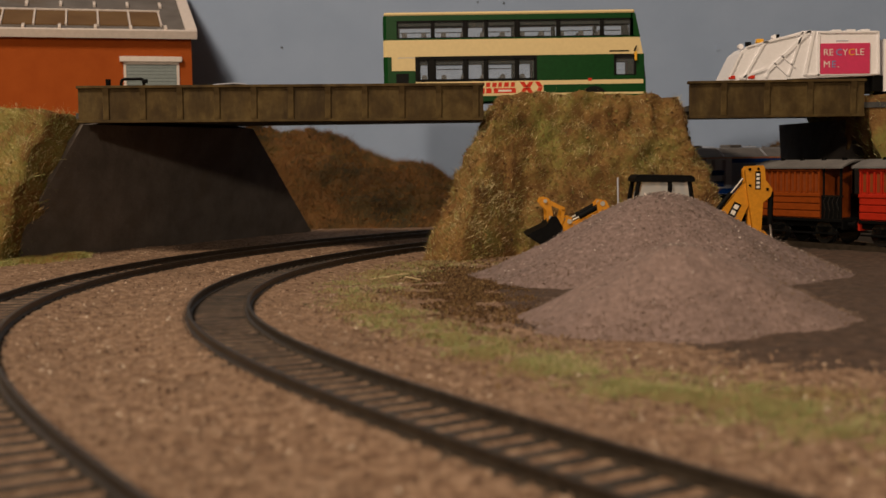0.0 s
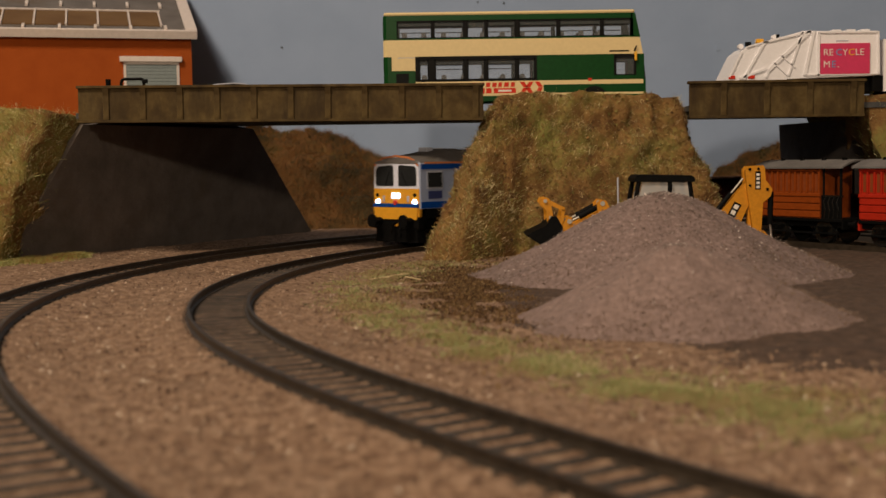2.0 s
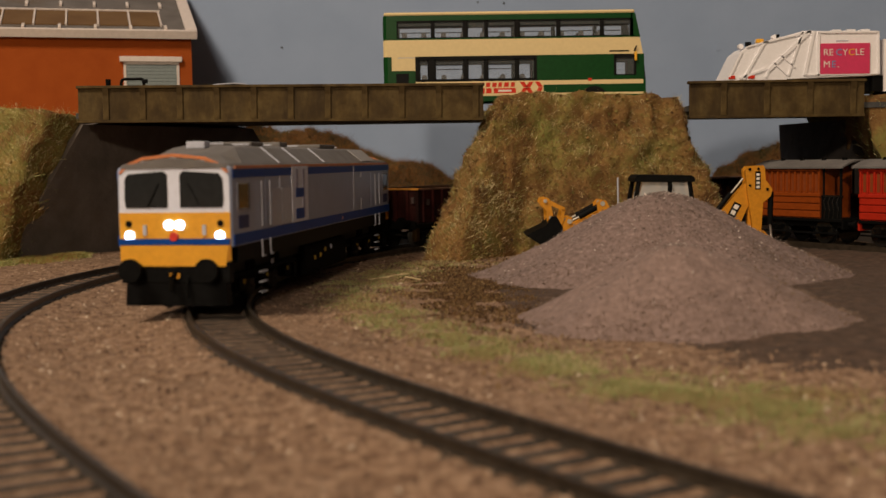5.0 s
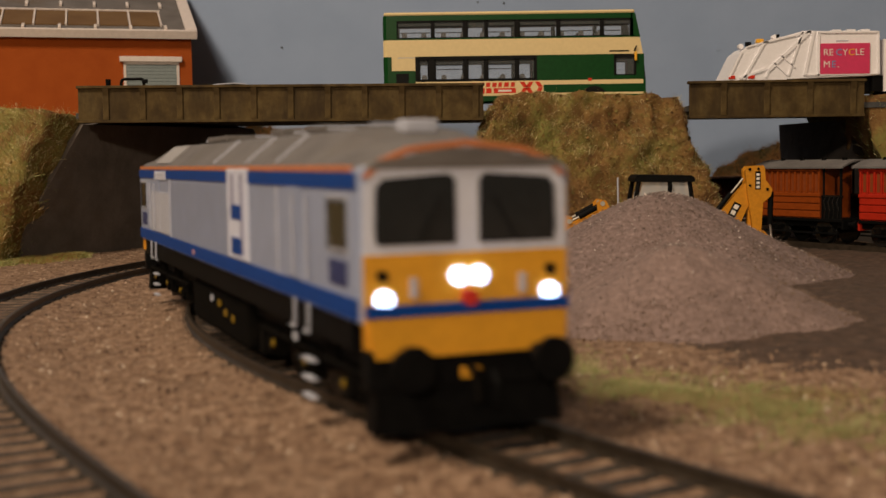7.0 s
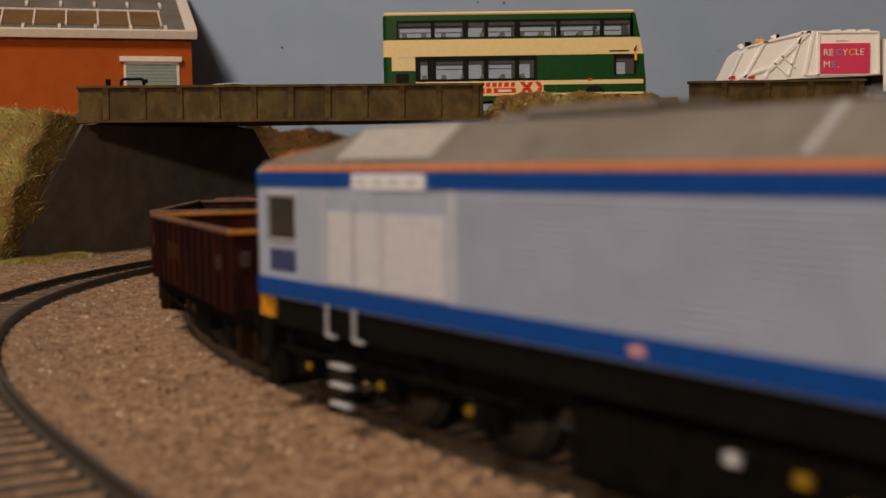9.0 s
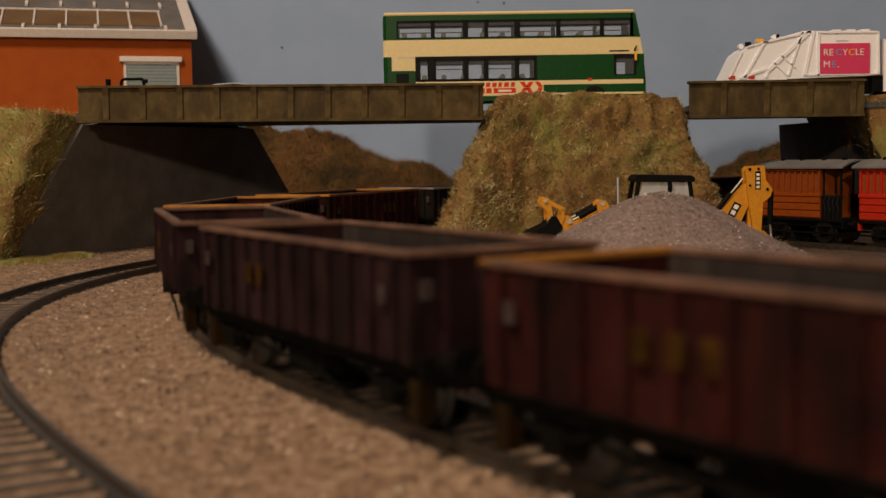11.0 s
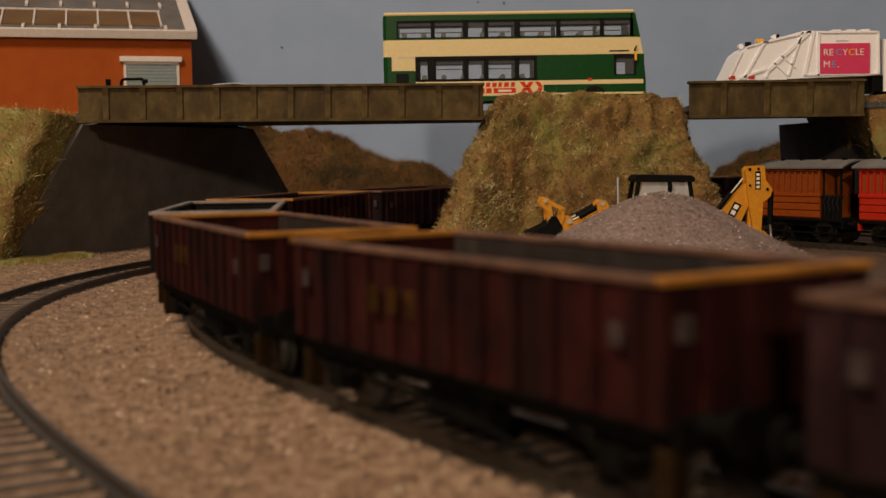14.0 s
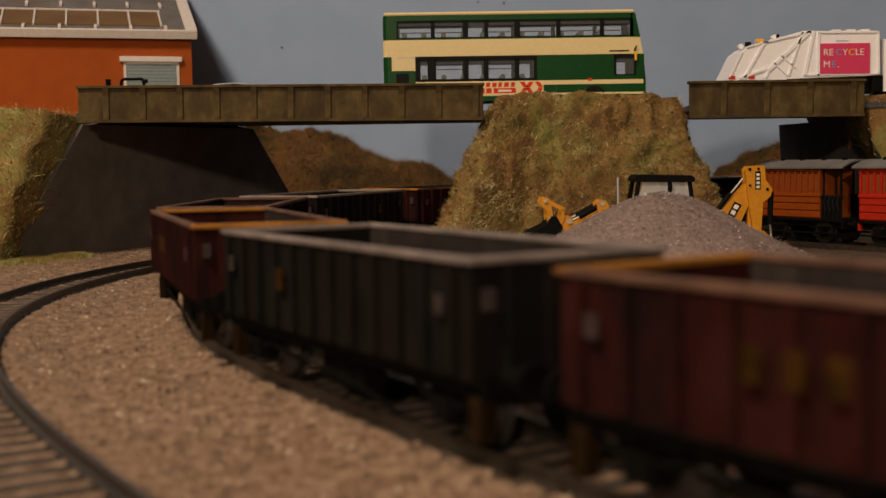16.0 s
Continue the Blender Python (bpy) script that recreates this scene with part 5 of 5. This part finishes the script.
def street_bits():
    t = thing("barrier_hoop", "black bent tube hoop beside the road", "barrier", m=at(-155, 612, 69))
    part("hoop", tube(B(), [(-6, 0, 0), (-6, 0, 15.5), (-5, 0, 17), (4.5, 0, 17), (5.5, 0, 16), (5.5, 0, 0)], 0.75, 8), BLACK, t)
    part("end_cap", box(B(), 4.6, 7.4, -1, 1, 14.8, 16.8, 0.3), BLACK, t)
    t = thing("bollard", "small black bollard beside the road", "bollard", m=at(-167.5, 612, 69))
    part("post", cyl(B(), (0, 0, 0), (0, 0, 14), 0.8, 10), BLACK, t)
    part("cap", cyl(B(), (0, 0, 14), (0, 0, 17), 1.3, 10), BLACK, t)


# ---------------- the brick-red building ----------------
def building():
    brick = material("orange_red_render", [(0.30, 0.062, 0.011), (0.35, 0.078, 0.014)], 0.9, 90, 0.25, 500, spec=0.12, pos=(0.3, 0.7), stain=(0.26, 0.05, 0.010), stain_scale=14)
    slate = material("weathered_grey_roof", [(0.11, 0.097, 0.093), (0.17, 0.155, 0.15)], 0.85, 60, 0.2, spec=0.15, stain=(0.13, 0.10, 0.08), stain_scale=25)
    brown = material("yellowed_rooflight", [(0.12, 0.065, 0.028), (0.17, 0.10, 0.045)], 0.7, 40, spec=0.1)
    frame = plain("aged_white_trim", (0.66, 0.58, 0.55), 0.6, v=0.06)
    shutter = plain("grey_green_shutter", (0.20, 0.24, 0.25), 0.5, v=0.06)
    t = thing("industrial_building", "orange-red workshop with grey roof and rooflights", "building", m=at(-173.7, 850, 71.4, 16))
    t.scale = (1.232, 1.232, 1.232)
    H, D, R = 49.5, 105.0, 38.0
    part("wall", prism(B(), [(0, 0), (D, 0), (D, H + R - 2), (0, H)], "x", -260, 0), brick, t, "orange-red wall")
    sl = math.atan2(R, D)
    def on_roof(name, x0, x1, a, b, h0, h1, mat, label=""):
        ob = part(name, box(B(), x0, x1, a, b, h0, h1, 0.1), mat, t, label)
        ob.matrix_basis = at(0, -4, H - 0.2) @ Matrix.Rotation(sl, 4, "X")
        return ob
    L = math.hypot(R, D) + 4
    on_roof("roof", -264, 2.5, 0, L, 0, 2.0, slate, "weathered grey roof slope")
    on_roof("eaves_board", -264, 3.0, -1.4, 1.6, -2.0, 2.6, frame, "aged white eaves board")
    on_roof("verge_board", -3.2, 3.2, 1.6, L, -2.0, 2.8, frame, "aged white verge board")
    for x0 in [-16 - 17.2 * (i + 1) for i in range(13)]:
        on_roof("rooflight", x0 + 0.7, x0 + 16.5, 10.5, 44, 1.9, 2.6, brown, "yellowed brown rooflight")
        on_roof("glazing_bar", x0 - 0.5, x0 + 0.5, 9.5, 46, 2.0, 3.4, frame, "white glazing bar")
    on_roof("glazing_bar", -16.5, -15.5, 9.5, 46, 2.0, 3.2, frame)
    on_roof("glazing_edge", -250, -15, 44.4, 46.0, 2.0, 3.2, frame)
    for x0 in [-14 - 19 * i for i in range(13)]:
        on_roof("snow_guard", x0 - 0.8, x0 + 0.8, 1.5, 8.5, 2.0, 3.4, frame, "short white roof bracket")
        on_roof("snow_guard", x0 - 0.8, x0 + 0.8, 56, 66, 2.0, 3.4, frame)
    part("door_surround", box(box(box(B(), -37.6, -36.2, -1.0, 0.3, 0, 34), -8.6, -7.2, -1.0, 0.3, 0, 34), -37.6, -7.2, -1.0, 0.3, 33, 34.4), frame, t, "white door frame")
    part("lintel", box(B(), -39.6, -5.6, -2.6, 0.3, 34.4, 37.4, 0.2), frame, t, "white lintel")
    for k in range(17):
        part("shutter_slat", box(B(), -36.2, -8.6, -0.65, 0.2, 0.3 + k * 1.92, 0.3 + k * 1.92 + 1.75, 0.25), shutter, t, "grey-green shutter slat" if not k else "")
    part("shutter_box", box(B(), -36.2, -8.6, -0.4, 0.2, 0, 33), shutter, t)
    part("plinth", box(B(), -262, 0.4, -0.8, 0.2, 0, 4.0), frame, t, "pale plinth strip")


# ---------------- the digger behind the heap ----------------
def digger():
    yel = plain("digger_yellow_paint", (0.56, 0.23, 0.012), 0.45, v=0.1, spec=0.25)
    pin = plain("pin_steel", (0.45, 0.42, 0.38), 0.4, metal=0.8)
    smoke = glass("hazy_cab_glazing", (0.75, 0.76, 0.78), 0.32, 0.2)
    Y = 590.0
    t = thing("backhoe_digger", "yellow backhoe digger with black cab behind the heap", "digger", m=at(0, 566, 1.7))
    t.scale = (0.96, 0.96, 0.96)
    part("chassis", box(B(), 70, 130, -6, 6, 3, 9, 0.8), BLACK, t, "black chassis")
    part("bonnet", prism(B(), [(70, 8), (92, 8), (92, 19), (74, 16.5), (70, 14)], "y", -7, 7), yel, t, "yellow bonnet")
    cb = part("cab", prism(B(), [(91, 8), (122, 8), (121.6, 13), (118, 15), (94, 15.5)], "y", -10, 10), yel, t, "yellow cab base")
    for y in (-10, 10):
        s = 1 if y > 0 else -1
        for a, b in (((91.6, 15), (94.6, 31.5)), ((109.2, 15), (109.6, 31.5)), ((121.2, 14), (119.0, 31))):
            part("cab_post", tube(B(), [(a[0], y, a[1]), (b[0], y * 0.93, b[1])], 1.1, 8), BLACK, t, "black cab post")
        part("cab_window", prism(B(), [(93.5, 16), (108.6, 16), (108.8, 31.4), (96.4, 31.4)], "y", y * 0.95 - 0.1, y * 0.95 + 0.1), smoke, t, "hazy side window")
        part("cab_window", prism(B(), [(110.2, 16), (120, 15), (118.2, 31.0), (110.4, 31.0)], "y", y * 0.95 - 0.1, y * 0.95 + 0.1), smoke, t)
        part("hinge", cyl(B(), (109.4, y, 29.5), (109.4, y + s * 1.2, 29.5), 1.1, 10), BLACK, t)
    part("cab_roof", prism(B(), [(92.3, 31.2), (92.6, 33.0), (94.2, 34.6), (119.8, 34.0), (121.6, 32.4), (121.2, 30.8)], "y", -10.8, 10.8), BLACK, t, "black cab roof")
    part("operator_seat", prism(B(), [(103, 14), (110, 14), (109, 25), (106.5, 25), (106, 18), (103, 18)], "y", -4, 4), SEAT, t)
    part("exhaust", tube(B(), [(85.2, -6, 16), (85.0, -6, 33.4)], 0.45, 8), PALE, t, "thin pale exhaust pipe")
    # front loader
    for y0 in (-8.6, 6.6):
        part("loader_arm", prism(B(), [(56.0, 7.0), (60.0, 14.7), (62.4, 14.7), (62.6, 10.6), (76.7, 17.4), (90, 17), (90, 13.5), (78.3, 14.6), (60.0, 4.8)], "y", y0, y0 + 2.0), yel, t, "yellow loader arm")
        part("arm_bracket", prism(B(), [(74.4, 21.0), (76.5, 22.8), (78.9, 22.4), (81.6, 17.2), (75.0, 14.4)], "y", y0 - 0.6, y0 + 2.4), yel, t)
        part("tilt_ram", cyl(B(), (66.0, y0 + 1, 14.6), (77.2, y0 + 1, 20.6), 1.35, 10), BLACK, t, "black hydraulic ram")
        part("ram_rod", cyl(B(), (61.4, y0 + 1, 12.4), (66.2, y0 + 1, 14.8), 0.6, 8), pin, t, "bright ram rod")
        part("bell_crank", prism(B(), [(46.9, 22.0), (47.8, 23.9), (50.2, 24.4), (51.8, 23.4), (53.9, 13.0), (50.4, 12.6), (50.0, 18)], "y", y0, y0 + 1.8), yel, t, "yellow bucket crank")
        part("crank_link", prism(B(), [(51.4, 23.2), (59.3, 19.2), (59.0, 17.4), (51.2, 20.8)], "y", y0 + 0.2, y0 + 1.6), yel, t)
        part("crank_link", prism(B(), [(57.8, 18.4), (59.4, 18.2), (57.0, 8.0), (55.4, 8.4)], "y", y0 + 0.2, y0 + 1.6), yel, t)
        for x, z, r in ((49.6, 22.6, 0.9), (77.2, 21.0, 1.2), (61.2, 12.6, 1.2), (52.2, 14.4, 1.0), (76.2, 16.4, 0.9)):
            part("pivot_pin", cyl(B(), (x, y0 - 0.9, z), (x, y0 + 2.6, z), r, 10), pin, t, "bright pivot pin")
    part("bucket", shell(B(), [[(40.0, y, 6.4), (41.5, y, 7.2), (49.5, y, 11.0), (52.4, y, 15.4), (54.8, y, 15.0), (57.6, y, 10.0), (56.8, y, 4.6), (54.6, y, 1.6), (49.4, y, 0.2)] for y in (-14, 14)]), BLACK, t, "black loader bucket")
    # backhoe
    part("boom", prism(B(), [(130, 9), (133.1, 13.9), (136.4, 16.8), (147.5, 29.5), (150, 36), (153.6, 36.5), (154.6, 31), (145.9, 11.5), (141.5, 7.6), (134, 6)], "y", -2.4, 2.4), yel, t, "yellow backhoe boom")
    dp = part("dipper", prism(B(), [(147.2, 36.0), (148.6, 37.8), (155.8, 38.2), (156.6, 37.2), (157.0, 31.3), (160.4, 26.6), (159.4, 23.2), (155.8, 20.2), (154.9, 5.3), (151.2, 5.3), (148.0, 26.7)], "y", -4.4, -1.4), yel, t, "yellow dipper arm")
    part("dipper", prism(B(), [(147.2, 36.0), (148.6, 37.8), (155.8, 38.2), (156.6, 37.2), (157.0, 31.3), (160.4, 26.6), (159.4, 23.2), (155.8, 20.2), (154.9, 5.3), (151.2, 5.3), (148.0, 26.7)], "y", 1.4, 4.4), yel, t)
    part("dipper_web", box(B(), 149, 155, -1.5, 1.5, 6, 36), yel, t)
    part("bucket_link", prism(B(), [(151.6, 6.6), (156.4, 6.6), (161.4, 1.4), (161.5, -1.5), (158.7, -2.6), (155.6, 0.4), (151.8, 3.1)], "y", -3, 3), yel, t, "yellow bucket link")
    part("dipper_ram", cyl(B(), (160.0, -2.6, 25.2), (159.6, -2.6, 9.5), 1.4, 10), BLACK, t, "black hydraulic ram")
    part("ram_rod", cyl(B(), (159.6, -2.6, 9.8), (160.8, -2.6, 0.0), 0.55, 8), pin, t)
    part("boom_ram", cyl(B(), (146.8, -1, 32.0), (139.0, -1, 22.4), 0.5, 8), pin, t)
    part("boom_ram", cyl(B(), (141.0, -1, 25.0), (133.0, -1, 15.0), 1.2, 10), BLACK, t)
    for x, z, r in ((149.2, 36.4, 0.75), (153.4, 36.6, 0.6), (149.4, 28.6, 0.6), (157.8, 26.6, 0.75), (153.0, 4.6, 1.4), (156.8, 1.4, 1.4), (160.6, 0.2, 1.2)):
        part("pivot_pin", cyl(B(), (x, -4.9, z), (x, 4.9, z), r, 10), pin if z < 10 else DIRTY, t, "pivot pin")
    # plates in place of the maker's mark
    bp = part("maker_plate", box(B(), -5.2, 5.2, -0.1, 0.1, -1.9, 1.9), BLACK, t, "black plate with pale bars")
    bp.matrix_basis = at(141.6, -2.55, 15.4, 0, 0, -62)
    for x in (-3.2, 0.1, 3.2):
        part("pale_bar", box(B(), x - 1.1, x + 1.1, -0.2, -0.08, -1.1, 1.1), LETTER, bp)
    bp = part("maker_plate", box(B(), -4.4, 4.4, -0.1, 0.1, -1.3, 1.3), BLACK, t, "black plate with pale bars")
    bp.matrix_basis = at(153.2, -4.5, 31.0, 0, 0, -90)
    for x in (-3.2, -1.2, 0.8, 2.8):
        part("pale_bar", box(B(), x - 0.6, x + 0.6, -0.2, -0.08, -0.8, 0.8), LETTER, bp)
    for x, r in ((78, 7.0), (113, 10.0)):
        for y in (-9, 9):
            w = road_wheel(t, x, y, r, 5, yel)
            w.matrix_basis = at(x, y, r - 6.0)
    for y in (-9, 9):
        part("stabiliser", box(B(), 128, 132, y - 2, y + 2, -6, 12, 0.4), yel, t, "yellow stabiliser leg")


# ---------------- old coaches in the siding ----------------
def coach(paint, label, m, balcony):
    grey = material("leaden_coach_roof", [(0.11, 0.104, 0.106), (0.18, 0.17, 0.17)], 0.75, 70, 0.1, spec=0.15) if "leaden_coach_roof" not in bpy.data.materials else bpy.data.materials["leaden_coach_roof"]
    t = thing("four_wheel_coach", label, "coach", "old coaches in the siding", m)
    L, W = 54.0, 11.2
    b0, b1 = (0.0, 41.0) if balcony else (0.0, 54.0)
    Z0, Z1 = 12.0, 37.0
    part("body", box(B(), b0 + 0.8, b1 - 0.8, -W + 0.8, W - 0.8, Z0, Z1), paint, t)
    part("floor", box(B(), 0, L, -W, W, Z0 - 1.5, Z0, 0.2), BLACK, t, "black floor frame")
    for s in (-1, 1):
        y = s * W
        for z in (Z0 + 2.0, Z0 + 5.5, Z0 + 9.0):
            part("lower_panel", box(B(), b0 + 0.6, b1 - 0.6, y - s * 1.0, y, z - 1.55, z + 1.55, 0.25), paint, t)
        part("waist_rail", box(B(), b0 + 0.2, b1 - 0.2, y - s * 1.0, y + s * 0.5, Z0 + 10.6, Z0 + 12.4, 0.3), paint, t)
        part("cornice", box(B(), b0 + 0.2, b1 - 0.2, y - s * 1.0, y + s * 0.4, Z1 - 2.2, Z1, 0.2), paint, t)
        n = 11 if balcony else 14
        for k in range(n):
            x = b0 + 1.2 + k * (b1 - b0 - 2.4) / (n - 1)
            part("upright_bead", box(B(), x - 0.55, x + 0.55, y - s * 1.0, y + s * 0.25, Z0 + 12.4, Z1 - 2.2, 0.2), paint, t)
        for k in range(n - 1):
            x = b0 + 1.2 + (k + 0.5) * (b1 - b0 - 2.4) / (n - 1)
            part("side_pane", box(B(), x - 1.0, x + 1.0, y - s * 1.0, y - s * 0.75, Z0 + 13.2, Z1 - 3.2), COACH_PANE, t, "dull brown painted window")
        part("running_board", box(B(), 2, L - 2, y - s * 1.5, y + s * 0.8, 4.6, 5.4), BLACK, t)
        part("sole_bar", box(B(), 0, L, s * 7.5, s * 9.0, 8, 10.6), BLACK, t)
    roof = [(a * W * 1.16, Z1 + 0.2 + 3.4 * (1 - a * a)) for a in [i / 6 for i in range(-6, 7)]]
    part("roof", prism(B(), roof + [(y, z - 0.9) for y, z in reversed(roof)], "x", -2.5, L + 2.0), grey, t, "leaden grey arched roof")
    for x in (9, 22, 36, 49):
        part("roof_vent", cyl(B(), (x, -3.5, Z1 + 2.6), (x, -3.5, Z1 + 4.4), 1.2, 10), BLACK, t, "black roof vent")
    for x in (0, L):
        sgn = -1 if x == 0 else 1
        part("buffer_beam", box(B(), x - 0.6, x + 0.6, -W + 0.5, W - 0.5, 7, 11.5, 0.2), paint if not balcony else BLACK, t)
        for y in (-6.5, 6.5):
            part("buffer", cyl(cyl(B(), (x, y, 9.4), (x + sgn * 4, y, 9.4), 1.2, 10), (x + sgn * 4, y, 9.4), (x + sgn * 4.8, y, 9.4), 2.2, 14), BLACK, t, "black buffer")
    if balcony:
        for y in (-W + 1, W - 1):
            part("roof_post", cyl(B(), (L - 1.2, y, Z0), (L - 1.2, y, Z1 + 0.4), 0.7, 8), BLACK, t, "black roof post")
            part("roof_post", cyl(B(), (b1 + 1.2, y, Z0 + 10), (b1 + 1.2, y, Z1 + 0.4), 0.5, 8), BLACK, t)
            for k in range(4):
                rl = part("railing_scroll", tube(B(), [(b1 + 1.6 + k * 2.7, y, Z0), (b1 + 2.6 + k * 2.7, y * 1.05, Z0 + 4), (b1 + 1.6 + k * 2.7, y * 1.05, Z0 + 8), (b1 + 2.6 + k * 2.7, y, Z0 + 11)], 0.45, 6), BLACKGLOSS, t, "glossy black railing")
            part("rail_top", tube(B(), [(b1, y, Z0 + 11), (L, y, Z0 + 11)], 0.5, 6), BLACKGLOSS, t)
            part("balcony_panel", box(B(), b1, L - 1, y - 0.3, y + 0.3, Z0, Z0 + 10.5), BLACK, t)
    for x in (12, 42):
        for s in (-1, 1):
            hb = prism(B(), [(x - 5, 8.2), (x + 5, 8.2), (x + 2, 3), (x - 2, 3)], "y", s * 8.6, s * 9.6)
            part("axle_guard", hb, BLACK, t)
        ws = part("wheelset", B_wheel(5.6, 14.8), BLACKGLOSS, t, "black wheels on an axle")
        ws.matrix_basis = at(x, 0, 5.6)
    return t


COACH_PANE = plain("dull_orange_pane", (0.20, 0.045, 0.010), 0.5)
BLACKGLOSS = plain("gloss_black", (0.008, 0.008, 0.008), 0.2, v=0.2, coat=0.5)


def siding():
    a = -60.2
    d = Vector((math.cos(radians(a)), math.sin(radians(a))))
    nrm = Vector((-d.y, d.x))
    start = Vector((163, 620)) + nrm * 11.2
    orange = plain("burnt_orange_coach_paint", (0.23, 0.045, 0.006), 0.45, v=0.12, spec=0.2)
    red = plain("scarlet_coach_paint", (0.38, 0.020, 0.008), 0.4, v=0.1, spec=0.25)
    coach(orange, "burnt orange old coach with an open balcony end", at(start.x, start.y, 0, a), True)
    s2 = start + d * 64
    coach(red, "scarlet old coach coupled behind an orange one", at(s2.x, s2.y, 0, a), False)
    base = thing("siding_track", "short straight siding track under old coaches", "track")
    p, q = start - d * 20, start + d * 260
    for s in (-8.9, 8.9):
        bm = box(B(), 0, 280, s - 0.62, s + 0.62, -2.6, 0)
        r = part("rail", bm, RAIL, base)
        r.matrix_basis = at(p.x, p.y, 0, a)
    me = None
    for k in range(42):
        if me is None:
            ob = part("sleeper", box(B(), -1.5, 1.5, -12.4, 12.4, -4.4, -2.6, 0.15), SLEEPER, base)
            me = ob.data
        else:
            ob = new("sleeper", me)
            ob.parent = base
        c = p + d * (3 + k * 6.6)
        ob.matrix_basis = at(c.x, c.y, 0, a)


def litter():
    """Pale sticks and chips that lie about, and tufts by the heap."""
    rnd = random.Random(8)
    straw = plain("bleached_straw", (0.55, 0.42, 0.24), 0.7, v=0.2)
    for x, y, l, a in ((-196, 628, 9, 10), (-19, 480, 12, 40), (-25, 470, 8, 15), (-12, 468, 7, 150), (8, 530, 9, 70), (110, 608, 8, 35), (-8, 500, 6, 95)):
        t = thing("dry_twig", "bleached bent twig lying on the ground", "twig", "loose dry twigs", at(x, y, -3.2, a))
        part("stalk", tube(B(), [(-l / 2, 0, 0), (0, 0.5, 0.5), (l / 2, -0.3, 0.8)], 0.22, 5), straw, t)


# ---------------- putting it together ----------------
room()
backdrop_marks()
ground()
track(0.0, -2150.0, 1500.0, (80, 800), "model railway track on dusty dark sleepers, inner line")
track(68.2, -2150.0, 1500.0, (60, 1000), "model railway track on dusty dark sleepers, outer line")
banks()
rear_scrub()
abutments()
bridges()
heap("stone_mound", 86, 472, 78, 62, 33.5, "large pinkish-grey heap of fine stone", 1, HEAP)
heap("stone_mound", 66, 343, 46, 46, 22.6, "lower pinkish-grey heap of fine stone in front", 2, HEAP_B, 0.3)
verges()
yard()
dark_scatter()
ground_crumbs()
LOCO, CARS = make_train()
bus()
truck()
car()
street_bits()
building()
digger()
siding()
litter()
motions()
